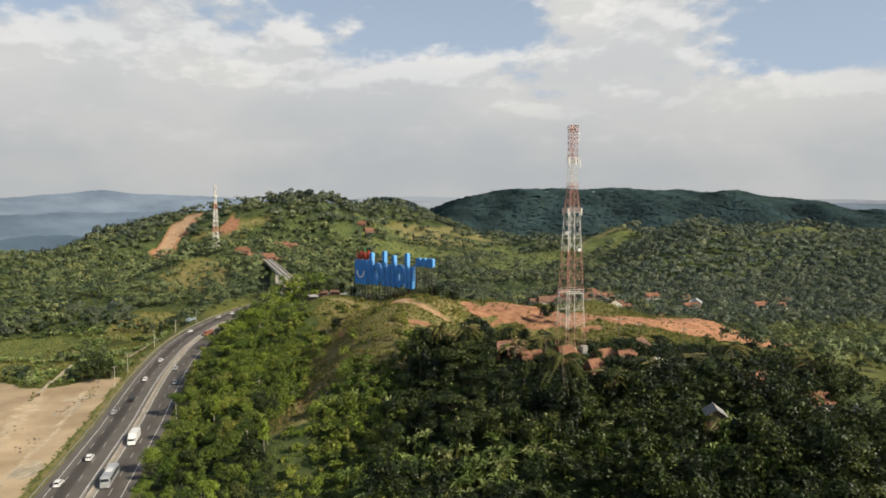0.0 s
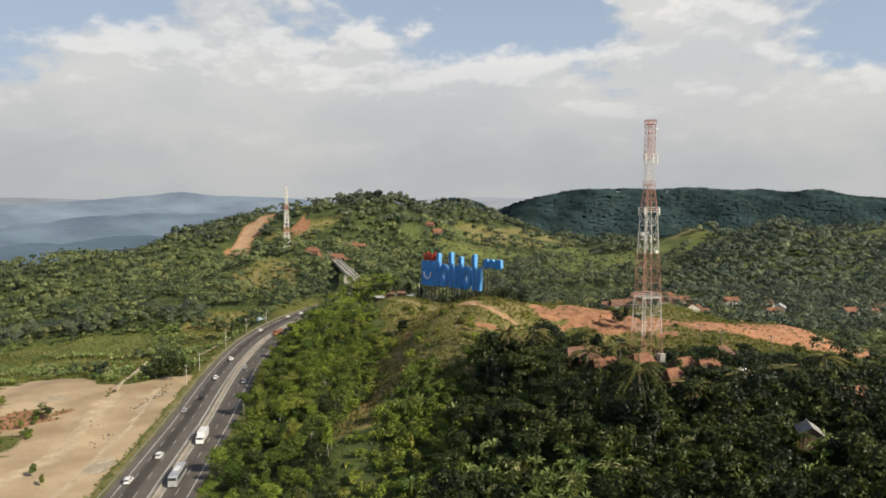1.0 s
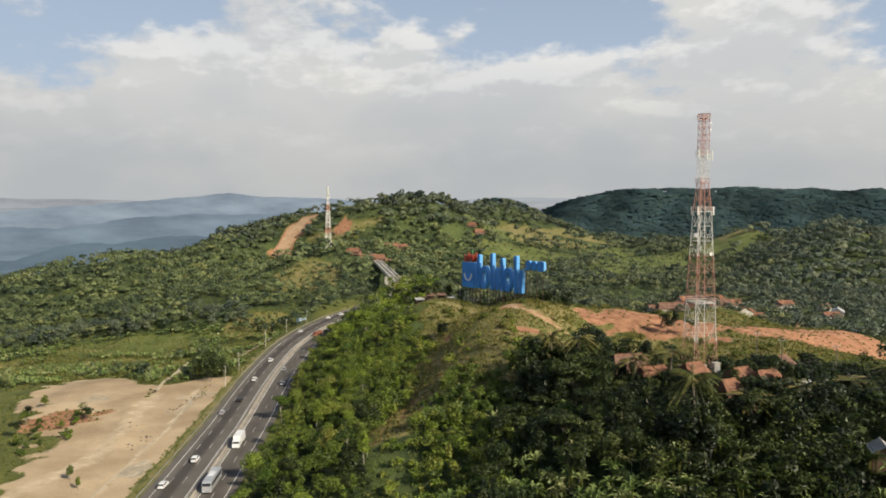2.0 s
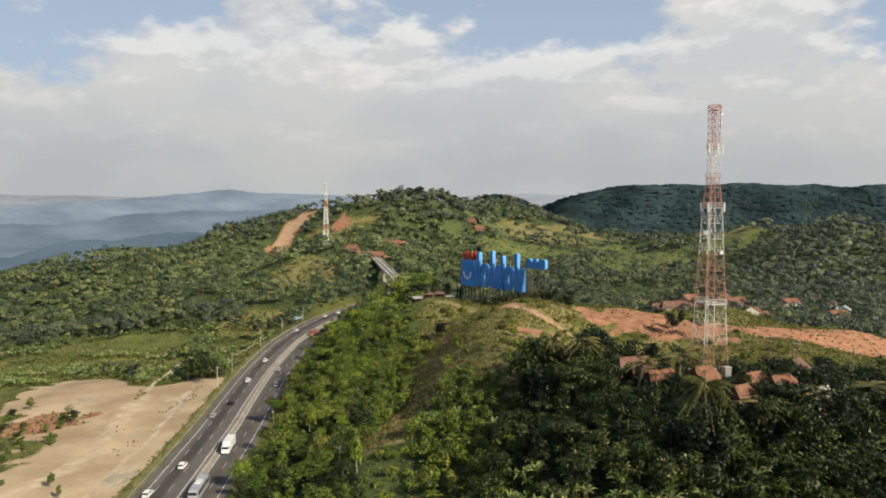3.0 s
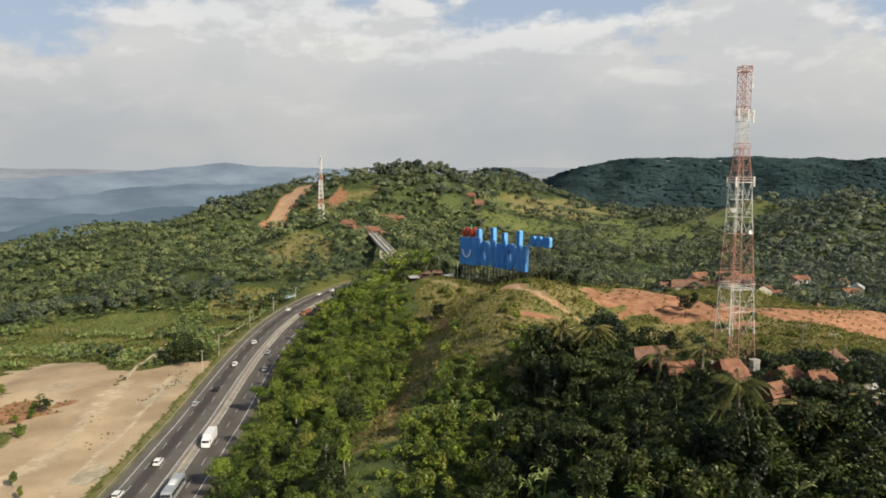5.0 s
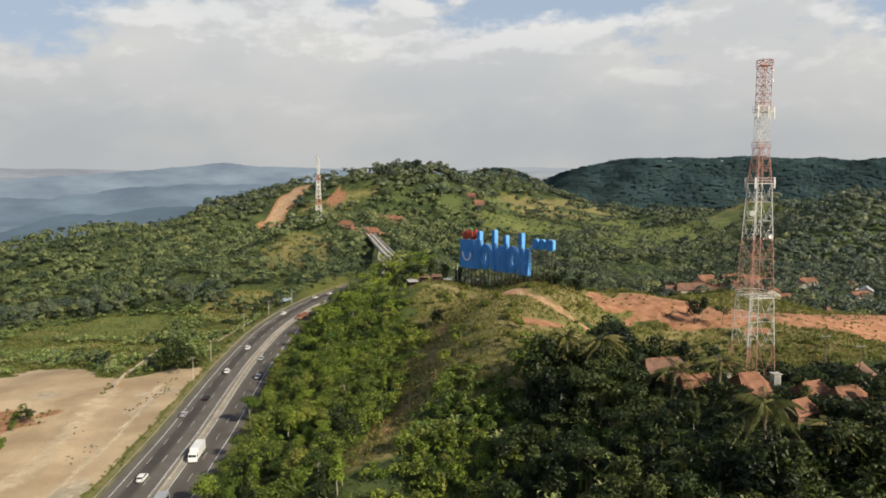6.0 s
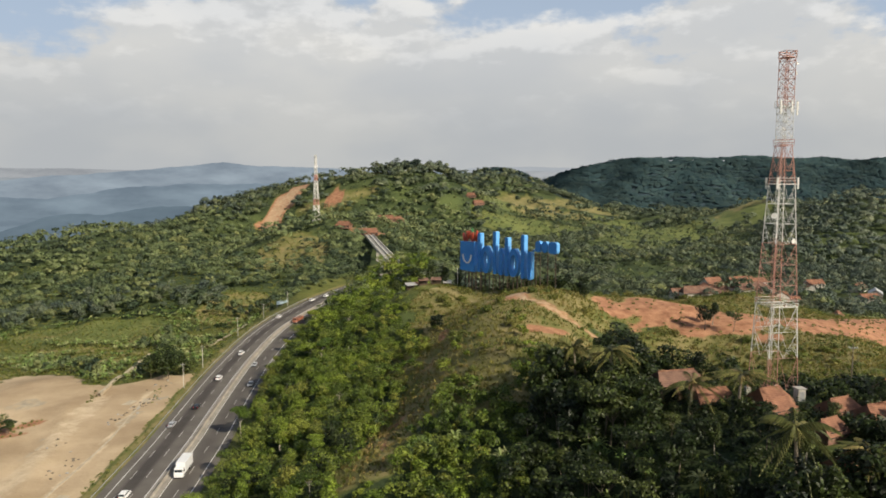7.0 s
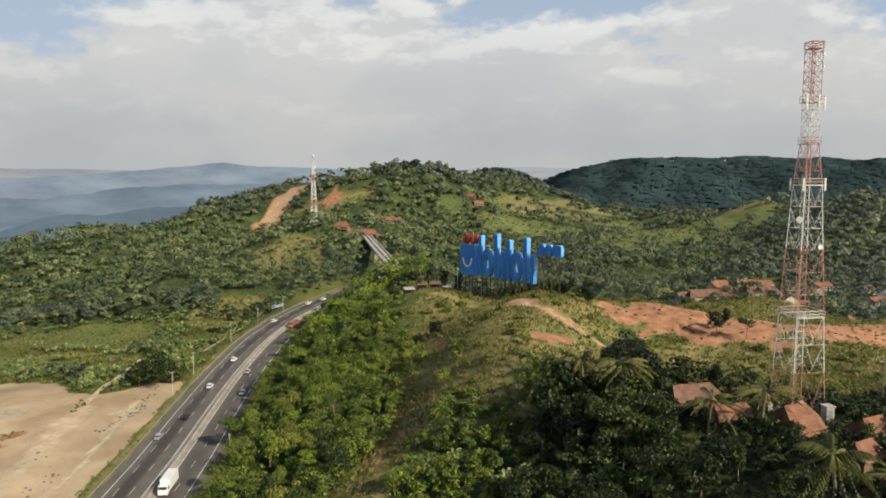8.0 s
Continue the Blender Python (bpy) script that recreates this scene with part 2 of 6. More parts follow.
def leafy(name, dark, bright, dry, through=0.25, vary=(0.6, 1.45), grain=0.0, gloss=0.3):
    """Leaves: each plant has its own green, each leaf its own lightness; some light comes through."""
    m = bpy.data.materials.new(name)
    m.use_nodes = True
    n, l = m.node_tree.nodes, m.node_tree.links
    n.remove(n["Principled BSDF"])
    info, tint, island = n.new("ShaderNodeObjectInfo"), n.new("ShaderNodeAttribute"), n.new("ShaderNodeNewGeometry")
    tint.attribute_name = "tint"
    add, wrap = n.new("ShaderNodeMath"), n.new("ShaderNodeMath")
    wrap.operation = "FRACT"
    l.new(info.outputs["Random"], add.inputs[0]), l.new(tint.outputs["Fac"], add.inputs[1])
    l.new(add.outputs[0], wrap.inputs[0])
    ramp = n.new("ShaderNodeValToRGB")
    e = ramp.color_ramp.elements
    e[0].color, e[1].color = (*dark, 1), (*dry, 1)
    e[1].position = 1.0
    k = e.new(0.55)
    k.color = (*bright, 1)
    k = e.new(0.86)
    k.color = tuple(0.6 * a + 0.4 * b for a, b in zip(bright, dry)) + (1,)
    l.new(wrap.outputs[0], ramp.inputs[0])
    light = n.new("ShaderNodeMapRange")
    light.inputs["To Min"].default_value, light.inputs["To Max"].default_value = vary
    l.new(island.outputs["Random Per Island"], light.inputs["Value"])
    hue = n.new("ShaderNodeHueSaturation")
    l.new(light.outputs[0], hue.inputs["Value"]), l.new(ramp.outputs[0], hue.inputs["Color"])
    if grain:  # sprays too small to be leaves of their own
        co, q, r, w = n.new("ShaderNodeTexCoord"), n.new("ShaderNodeTexNoise"), n.new("ShaderNodeMapRange"), n.new("ShaderNodeMath")
        q.inputs["Scale"].default_value, q.inputs["Detail"].default_value, q.inputs["Roughness"].default_value = grain, 5, 0.65
        r.inputs["From Min"].default_value, r.inputs["From Max"].default_value = 0.34, 0.66
        r.inputs["To Min"].default_value, r.inputs["To Max"].default_value = 0.55, 1.45
        l.new(co.outputs["Object"], q.inputs["Vector"]), l.new(q.outputs["Fac"], r.inputs["Value"])
        w.operation = "MULTIPLY"
        l.new(light.outputs[0], w.inputs[0]), l.new(r.outputs[0], w.inputs[1])
        l.new(w.outputs[0], hue.inputs["Value"])
    face, back_side, mix = n.new("ShaderNodeBsdfPrincipled"), n.new("ShaderNodeBsdfTranslucent"), n.new("ShaderNodeMixShader")
    face.inputs["Roughness"].default_value, face.inputs["Specular IOR Level"].default_value = 0.8 - gloss, gloss
    l.new(hue.outputs[0], face.inputs["Base Color"]), l.new(hue.outputs[0], back_side.inputs["Color"])
    mix.inputs[0].default_value = through
    l.new(face.outputs[0], mix.inputs[1]), l.new(back_side.outputs[0], mix.inputs[2])
    l.new(mix.outputs[0], n["Material Output"].inputs["Surface"])
    return m


LEAF = leafy("leaves_broad", (0.058, 0.098, 0.012), (0.162, 0.218, 0.026), (0.230, 0.232, 0.042), 0.18, (0.3, 1.75))
# slope shade is put into this green; the wide spread paints lit flecks
LEAF_DARK_SHADE = leafy("leaves_dark_shade", (0.008, 0.014, 0.005), (0.024, 0.037, 0.008), (0.066, 0.080, 0.020), 0.2, (0.25, 2.1))
# the next three greens are greyed and blued for the haze of distance
LEAF_FAR_HAZE = leafy("leaves_woodland", (0.050, 0.074, 0.042), (0.142, 0.178, 0.074), (0.245, 0.258, 0.100), 0.2, (0.9, 1.12), 0.25)
LEAF_HILL_HAZE = leafy("leaves_hill", (0.052, 0.072, 0.050), (0.112, 0.138, 0.076), (0.200, 0.212, 0.100), 0.2, (0.9, 1.12), 0.2)
LEAF_WOOD_HAZE = leafy("leaves_dark_woodland", (0.058, 0.082, 0.066), (0.118, 0.146, 0.098), (0.182, 0.200, 0.118), 0.2, (0.9, 1.12), 0.2)
# ridge green is darkened and blued to stand for the air's haze
LEAF_RIDGE_HAZE = leafy("leaves_ridge", (0.029, 0.053, 0.060), (0.037, 0.063, 0.066), (0.048, 0.073, 0.068), 0.04, (0.97, 1.03), 0.012, 0.02)
LEAF_UNDER = leafy("leaves_undergrowth", (0.080, 0.108, 0.016), (0.165, 0.195, 0.028), (0.235, 0.205, 0.048), 0.3, (0.5, 1.4))
LEAF_MIXED = leafy("leaves_mixed", (0.028, 0.050, 0.009), (0.102, 0.142, 0.019), (0.180, 0.182, 0.034), 0.15, (0.3, 1.8))
LEAF_BANANA = leafy("leaves_banana", (0.095, 0.150, 0.034), (0.200, 0.265, 0.075), (0.330, 0.335, 0.150), 0.22)
LEAF_PALM = leafy("leaves_palm", (0.075, 0.085, 0.024), (0.150, 0.150, 0.045), (0.290, 0.225, 0.085), 0.3)
LEAF_SHRUB = leafy("leaves_shrub", (0.078, 0.104, 0.020), (0.150, 0.172, 0.032), (0.215, 0.185, 0.050), 0.25)
MEDIAN = shade("worn_tan_concrete", (0.245, 0.22, 0.185), (0.37, 0.335, 0.285), 4.0, 0.9, bump=0.2)
DRY_GRASS = leafy("dry_grass_blades", (0.150, 0.125, 0.038), (0.290, 0.210, 0.070), (0.400, 0.260, 0.100), 0.25, (0.6, 1.3))
GRASS = leafy("grass_blades", (0.095, 0.120, 0.024), (0.175, 0.170, 0.038), (0.290, 0.215, 0.075), 0.3, (0.65, 1.25))
BARK = shade("bark", (0.10, 0.075, 0.05), (0.26, 0.22, 0.17), 1.2, 0.9, bump=0.5)
BARK_PALE = shade("pale_bark", (0.22, 0.19, 0.15), (0.45, 0.41, 0.34), 1.0, 0.9, bump=0.4)
CONCRETE = shade("concrete", (0.30, 0.28, 0.25), (0.48, 0.45, 0.40), 3.0, 0.85, bump=0.2)
PALE_CONCRETE = shade("pale_concrete", (0.48, 0.45, 0.39), (0.66, 0.62, 0.54), 2.0, 0.85, bump=0.2)
DUSTY = shade("dusty_concrete", (0.36, 0.30, 0.215), (0.56, 0.475, 0.345), 2.5, 0.9, bump=0.3)
PAINT_WORN = shade("worn_road_paint", (0.26, 0.25, 0.235), (0.52, 0.50, 0.47), 1.2, 0.75)
PAINT_LINE = shade("road_paint", (0.50, 0.49, 0.46), (0.78, 0.77, 0.73), 1.5, 0.7)
STEEL_RED = shade("red_steel_paint", (0.42, 0.19, 0.145), (0.58, 0.33, 0.26), 1.2, 0.55, bump=0.05)
STEEL_WHITE = shade("white_steel_paint", (0.60, 0.58, 0.54), (0.80, 0.78, 0.74), 1.2, 0.5, bump=0.05)
STEEL_GREY = shade("galvanised_steel", (0.30, 0.31, 0.32), (0.48, 0.49, 0.50), 0.8, 0.45, 0.6)
DARK_STEEL = shade("dark_rusty_steel", (0.045, 0.035, 0.03), (0.12, 0.085, 0.06), 0.8, 0.7, 0.3)
SIGN_BLUE = shade("blue_sign_paint", (0.015, 0.17, 0.56), (0.035, 0.26, 0.70), 5.0, 0.4, spec=0.5)
# sunlit copy of the sign blue, for the sides that catch the sun
SIGN_SUNLIT = shade("sunlit_sign_blue", (0.10, 0.34, 0.72), (0.17, 0.43, 0.78), 4.0, 0.4, spec=0.5)
SIGN_RED = shade("red_sign_paint", (0.30, 0.03, 0.015), (0.45, 0.07, 0.03), 2.0, 0.45, spec=0.5)
SIGN_GREEN = shade("green_sign_paint", (0.05, 0.30, 0.10), (0.08, 0.40, 0.14), 2.0, 0.45)
ROOF_TILE = shade("terracotta_tiles", (0.14, 0.065, 0.042), (0.33, 0.165, 0.10), 1.6, 0.85, bump=0.5, fine=6.0)
ROOF_BROWN = shade("weathered_tiles", (0.11, 0.065, 0.05), (0.26, 0.15, 0.105), 2.5, 0.9, bump=0.5, fine=6.0)
ROOF_TIN = shade("tin_sheet", (0.42, 0.41, 0.40), (0.66, 0.64, 0.61), 2.0, 0.45, 0.3, bump=0.2)
BRICK = shade("bare_brick", (0.17, 0.085, 0.06), (0.30, 0.18, 0.13), 1.2, 0.9, bump=0.3)
PLASTER = shade("stained_plaster", (0.34, 0.31, 0.26), (0.56, 0.53, 0.47), 3.0, 0.9, bump=0.1)
WOOD = shade("dark_wood", (0.07, 0.045, 0.03), (0.18, 0.12, 0.08), 0.8, 0.8, bump=0.2, streak=(1, 1, 0.15))
GLASS = shade("window_glass", (0.02, 0.025, 0.03), (0.05, 0.06, 0.07), 2.0, 0.08, spec=0.6)
TYRE = shade("tyre_rubber", (0.015, 0.015, 0.015), (0.035, 0.033, 0.03), 0.4, 0.9)
CAR_WHITE = shade("white_car_paint", (0.72, 0.72, 0.71), (0.82, 0.82, 0.81), 3.0, 0.25, spec=0.5)
CAR_SILVER = shade("silver_car_paint", (0.42, 0.43, 0.44), (0.52, 0.53, 0.54), 3.0, 0.3, 0.4, spec=0.5)
CAR_BLACK = shade("black_car_paint", (0.015, 0.015, 0.018), (0.03, 0.03, 0.035), 3.0, 0.25, spec=0.5)
CAR_RED = shade("rust_red_truck_paint", (0.26, 0.09, 0.05), (0.38, 0.15, 0.09), 2.0, 0.5)
LAMP_RED = shade("red_lamp_glass", (0.35, 0.02, 0.015), (0.45, 0.03, 0.02), 0.5, 0.2)
LAMP_CLEAR = shade("clear_lamp_glass", (0.7, 0.7, 0.68), (0.85, 0.85, 0.83), 0.5, 0.15)


def asphalt_surface():
    m = shade("asphalt", (0.104, 0.092, 0.081), (0.156, 0.140, 0.122), 9.0, 0.85, bump=0.15, fine=8.0)
    n, l = m.node_tree.nodes, m.node_tree.links
    b = n["Principled BSDF"]
    plain = b.inputs["Base Color"].links[0].from_socket
    lane = n.new("ShaderNodeAttribute")
    lane.attribute_name = "wear"
    mix = n.new("ShaderNodeMix")
    mix.data_type, mix.blend_type = "RGBA", "MULTIPLY"
    mix.inputs[7].default_value = (0.50, 0.49, 0.50, 1)
    l.new(lane.outputs["Fac"], mix.inputs[0]), l.new(plain, mix.inputs[6])
    l.new(mix.outputs[2], b.inputs["Base Color"])
    return m


def ground_surface():
    """Soil and low growth: green where nothing else is said, with sand, red earth, dry grass and mown field where the zones say so."""
    m = shade("ground_cover", (0.062, 0.078, 0.018), (0.140, 0.145, 0.038), 9.0, 0.95, bump=0.6, fine=1.1)
    n, l = m.node_tree.nodes, m.node_tree.links
    b = n["Principled BSDF"]
    colour = b.inputs["Base Color"].links[0].from_socket
    co = n.new("ShaderNodeTexCoord")

    def blotch(scale, detail=7):
        q = n.new("ShaderNodeTexNoise")
        q.inputs["Scale"].default_value, q.inputs["Detail"].default_value = scale, detail
        q.inputs["Roughness"].default_value = 0.62
        l.new(co.outputs["Object"], q.inputs["Vector"])
        return q.outputs["Fac"]

    def two(a, c, f, lo=0.35, hi=0.65):
        r = n.new("ShaderNodeMapRange")
        r.inputs["From Min"].default_value, r.inputs["From Max"].default_value = lo, hi
        l.new(f, r.inputs["Value"])
        x = n.new("ShaderNodeMix")
        x.data_type = "RGBA"
        x.inputs[6].default_value, x.inputs[7].default_value = (*a, 1), (*c, 1)
        l.new(r.outputs[0], x.inputs[0])
        return x.outputs[2]

    edge = blotch(0.35)
    # first zone: dark litter, deepened in colour for the shade between crowns
    for zone, c in (("forest_floor_shade", two((0.030, 0.046, 0.016), (0.085, 0.110, 0.034), blotch(0.035), .42, .62)),
                    ("field", two((0.082, 0.108, 0.030), (0.160, 0.178, 0.054), blotch(0.06))),
                    ("dry", two((0.125, 0.135, 0.034), (0.280, 0.224, 0.098), blotch(0.12))),
                    ("earth", two((0.25, 0.112, 0.060), (0.45, 0.235, 0.130), blotch(0.3))),
                    # far woodland ground, blued in colour for haze like the ridge leaves
                    ("hazed_wood", two((0.028, 0.050, 0.064), (0.036, 0.060, 0.070), blotch(0.02))),
                    ("sand", two((0.345, 0.250, 0.150), (0.535, 0.41, 0.262), blotch(0.03, 5), 0.36, 0.64)),
                    ("packed", two((0.44, 0.335, 0.215), (0.62, 0.50, 0.34), blotch(0.2))),
                    ("crust", two((0.30, 0.265, 0.20), (0.46, 0.385, 0.27), blotch(0.4)))):
        at = n.new("ShaderNodeAttribute")
        at.attribute_name = zone
        s = n.new("ShaderNodeMath")
        s.operation = "MULTIPLY_ADD"
        s.inputs[1].default_value = 0.7
        l.new(edge, s.inputs[0]), l.new(at.outputs["Fac"], s.inputs[2])
        r = n.new("ShaderNodeMapRange")
        r.inputs["From Min"].default_value, r.inputs["From Max"].default_value = 0.78, 0.98
        l.new(s.outputs[0], r.inputs["Value"])
        x = n.new("ShaderNodeMix")
        x.data_type = "RGBA"
        l.new(r.outputs[0], x.inputs[0]), l.new(colour, x.inputs[6]), l.new(c, x.inputs[7])
        colour = x.outputs[2]
    l.new(colour, b.inputs["Base Color"])
    return m


ASPHALT, GROUND = asphalt_surface(), ground_surface()


def haze_glow_surface(name, colour, glow, vary=1.0):
    """Ranges kilometres away; the haze of the air between is painted in as a glow."""
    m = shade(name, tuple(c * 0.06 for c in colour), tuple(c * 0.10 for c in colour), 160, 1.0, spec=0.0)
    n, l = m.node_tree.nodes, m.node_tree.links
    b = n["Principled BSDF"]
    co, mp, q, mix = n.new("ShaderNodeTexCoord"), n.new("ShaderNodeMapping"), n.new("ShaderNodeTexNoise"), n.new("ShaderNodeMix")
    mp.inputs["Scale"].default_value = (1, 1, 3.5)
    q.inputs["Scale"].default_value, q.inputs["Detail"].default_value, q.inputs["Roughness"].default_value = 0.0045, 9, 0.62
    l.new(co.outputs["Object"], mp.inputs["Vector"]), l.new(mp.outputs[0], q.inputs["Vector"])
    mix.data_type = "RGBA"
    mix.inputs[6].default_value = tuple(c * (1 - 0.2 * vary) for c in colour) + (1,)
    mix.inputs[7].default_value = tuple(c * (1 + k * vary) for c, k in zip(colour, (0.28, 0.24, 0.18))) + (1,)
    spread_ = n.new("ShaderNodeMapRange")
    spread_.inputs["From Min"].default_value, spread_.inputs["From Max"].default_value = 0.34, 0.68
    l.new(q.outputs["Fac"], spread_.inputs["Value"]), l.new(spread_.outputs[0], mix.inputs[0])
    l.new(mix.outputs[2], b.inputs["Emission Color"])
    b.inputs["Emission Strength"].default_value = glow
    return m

# ---- mesh helpers ----
def mesh_of(name, verts, faces, material, smooth_faces=False):
    me = bpy.data.meshes.new(name)
    me.from_pydata(np.asarray(verts, float).tolist(), [], [list(map(int, f)) for f in faces])
    me.materials.append(material)
    if smooth_faces:
        me.polygons.foreach_set("use_smooth", [True] * len(me.polygons))
    me.update()
    return me


def quads_mesh(name, verts, material, tint=None, per=4, normals=None):
    """Loose faces of per corners each, quickly; normals round off a crown of small sprays."""
    verts = np.asarray(verts, np.float32).reshape(-1, 3)
    me = bpy.data.meshes.new(name)
    n = len(verts) // per
    me.vertices.add(len(verts))
    me.vertices.foreach_set("co", verts.ravel())
    me.loops.add(len(verts))
    me.loops.foreach_set("vertex_index", np.arange(len(verts), dtype=np.int32))
    me.polygons.add(n)
    me.polygons.foreach_set("loop_start", np.arange(n, dtype=np.int32) * per)
    me.materials.append(material)
    if tint is not None:
        a = me.attributes.new("tint", "FLOAT", "POINT")
        a.data.foreach_set("value", np.asarray(tint, np.float32))
    me.update(calc_edges=True)
    if normals is not None:
        me.polygons.foreach_set("use_smooth", np.ones(n, bool))
        me.normals_split_custom_set_from_vertices(np.repeat(normals, per, 0).astype(np.float32))
    return me


def finish(bm, name, material, bevel=0.0):
    if bevel:
        bmesh.ops.bevel(bm, geom=bm.edges[:], offset=bevel, segments=2, affect="EDGES", clamp_overlap=True)
    bmesh.ops.recalc_face_normals(bm, faces=bm.faces[:])
    me = bpy.data.meshes.new(name)
    bm.to_mesh(me)
    bm.free()
    me.materials.append(material)
    return me


def part(name, shape, material, parent=None, label="", m=None, bevel=0.0):
    """One mesh object under a thing or a part; shape is a bmesh or a ready mesh."""
    me = finish(shape, name, material, bevel) if isinstance(shape, bmesh.types.BMesh) else shape
    ob = new(name, me)
    if parent is not None:
        ob.parent = parent
    if m is not None:
        ob.matrix_basis = m
    return tagged(ob, label)


def box(bm, lo, hi):
    c = [(a + b) / 2 for a, b in zip(lo, hi)]
    s = [b - a for a, b in zip(lo, hi)]
    bmesh.ops.create_cube(bm, size=1, matrix=Matrix.Translation(c) @ Matrix.Diagonal((*s, 1)))
    return bm


def rod(bm, a, b, r, r2=None, sides=6):
    """A round or square bar from a to b."""
    a, b = Vector(a), Vector(b)
    d = b - a
    m = Matrix.Translation((a + b) / 2) @ d.to_track_quat("Z", "Y").to_matrix().to_4x4()
    bmesh.ops.create_cone(bm, cap_ends=True, segments=sides, radius1=r, radius2=r if r2 is None else r2, depth=d.length, matrix=m)
    return bm


def B():
    return bmesh.new()


def bar(a, b, r, r2=None, sides=6):
    return rod(B(), a, b, r, r2, sides)


def slab(lo, hi):
    return box(B(), lo, hi)


def prism(outline, depth):
    """An outline in x and z, drawn out along y by depth either side of 0."""
    bm = B()
    f = bm.faces.new([bm.verts.new((x, -depth / 2, z)) for x, z in outline])
    r = bmesh.ops.extrude_face_region(bm, geom=[f])
    bmesh.ops.translate(bm, verts=[v for v in r["geom"] if isinstance(v, bmesh.types.BMVert)], vec=(0, depth, 0))
    return bm


def base(name, m, label, category, group="", kind=""):
    ob = new(name)
    ob.empty_display_size = 0.5
    ob.matrix_basis = m
    return tagged(ob, label, category, group, kind)


# ---- zones of the ground ----
def along(x, y, points, wide, soft):
    """1 within that width of a line of points, fading over soft."""
    d = np.full(np.shape(x), 1e9)
    for (ax, ay), (bx, by) in zip(points[:-1], points[1:]):
        ex, ey = bx - ax, by - ay
        u = np.clip(((x - ax) * ex + (y - ay) * ey) / (ex * ex + ey * ey), 0, 1)
        d = np.minimum(d, np.hypot(x - ax - u * ex, y - ay - u * ey))
    return smooth(wide + soft, wide, d)


def oval(x, y, cx, cy, rx, ry):
    return smooth(1.25, 0.8, np.hypot((x - cx) / rx, (y - cy) / ry))


PATH_LINE = [(-16, 350), (-1, 336.5), (13.4, 326), (22, 306), (31, 286), (39, 274), (46.5, 267), (54, 258)]
TRACK_LINE = [(6, 288), (0, 262), (-4, 248), (-9, 227), (-12, 208)]


def zones(x, y):
    d = np.where(y < 620, from_road(x, y)[0], 1e3)
    w = wave(x, y, 16, 21)
    top = np.interp(-x, [80, 104, 118, 124, 132, 145, 165, 190], [340, 334, 322, 317, 324, 338, 350, 350])
    left = np.interp(y, [150, 200, 222, 236, 250, 262, 282, 310, 350], [106, 116, 121, 125, 131, 144, 156, 172, 176])
    sand = smooth(4, -2, y - top + 3 * w) * smooth(5, -3, -x - left + 4 * w) * smooth(-16.5, -19, d)
    sand = sand * (1 - .8 * oval(x + 3 * w, y + 3 * w, -137, 270, 11, 13))
    sand = np.maximum.reduce([sand, along(x + .8 * w, y, PATH_LINE[3:], 2.4, 3.0) * 0.50, along(x + .5 * w, y + .5 * w, PATH_LINE[:4], .9, 1.6) * 0.52])
    sand = np.maximum(sand, along(x + 5 * w, y, [(-199, 885), (-194, 930), (-172, 985)], 9, 8) * .56)
    earth = np.maximum.reduce([
        oval(x + 5 * w, y, 76, 304, 17, 13), along(x + 4 * w, y + 3 * w, [(92, 298), (118, 312), (146, 318), (176, 328), (206, 344), (232, 358)], 15, 8), along(x + 5 * w, y + 4 * w, [(116, 288), (138, 296), (166, 308)], 7, 8) * .8,
        oval(x + 1.6 * w, y + w, 33, 257, 6.5, 3.6), along(x + .8 * w, y, PATH_LINE[3:], 3.0, 3.0) * .60, oval(x + 2 * w, y, 27, 291, 6, 5) * .66, oval(x + w, y, -9, 216, 2.0, 7) * .7, oval(x + w, y, 4, 284, 2.2, 7) * .9, along(x + w, y, TRACK_LINE, 1.2, 2.0) * (.40 + .12 * w),
        along(x + 5 * w, y, [(-199, 885), (-194, 930), (-172, 985)], 9, 8), oval(x + 4 * w, y, -124, 905, 14, 20),
        oval(x + 3 * w, y + 2 * w, -137, 270, 13, 15) * 0.8, oval(x, y, -60, 660, 16, 12), oval(x, y, 46, 915, 9, 6) * 0.6,
        oval(x, y, 20, 300, 6, 5) * 0.7, oval(x + w, y, 60, 232, 6, 9) * .9])
    dry = np.maximum.reduce([
        oval(x + 6 * w, y + 6 * w, 22, 285, 34, 68), oval(x + 6 * w, y, 55, 330, 40, 36), oval(x, y, 110, 345, 60, 40), oval(x, y, 30, 235, 18, 22), along(x + 6 * w, y + 6 * w, [(95, 262), (150, 290), (215, 340)], 30, 14) * 0.62,
        along(x + 2 * w, y, TRACK_LINE, 5.5, 5), oval(x + 5 * w, y, 6, 258, 13, 34), oval(x + 9 * w, y + 9 * w, 150, 1010, 60, 40) * .72, oval(x + 9 * w, y + 9 * w, 120, 1075, 46, 60) * .7, oval(x + 9 * w, y, 215, 1110, 60, 46) * .74, oval(x + 8 * w, y + 3 * w, 402, 984, 46, 18), oval(x + 8 * w, y + 5 * w, 492, 780, 58, 24),
        oval(x + 6 * w, y, -85, 985, 60, 22) * .85, oval(x + 5 * w, y, -118, 604, 34, 48), oval(x, y, -120, 900, 50, 22) * .7,
        oval(x, y, -160, 400, 30, 14) * 0.7, oval(x + 12 * w, y + 9 * w, -185, 395, 120, 70) * (.42 + .2 * wave(x, y, 46, 15)), smooth(-19, -15.5, d) * smooth(-12.6, -14, d) * 0.9, oval(x, y, -118, 470, 22, 30) * .8, oval(x, y, -250, 395, 40, 12) * .8])
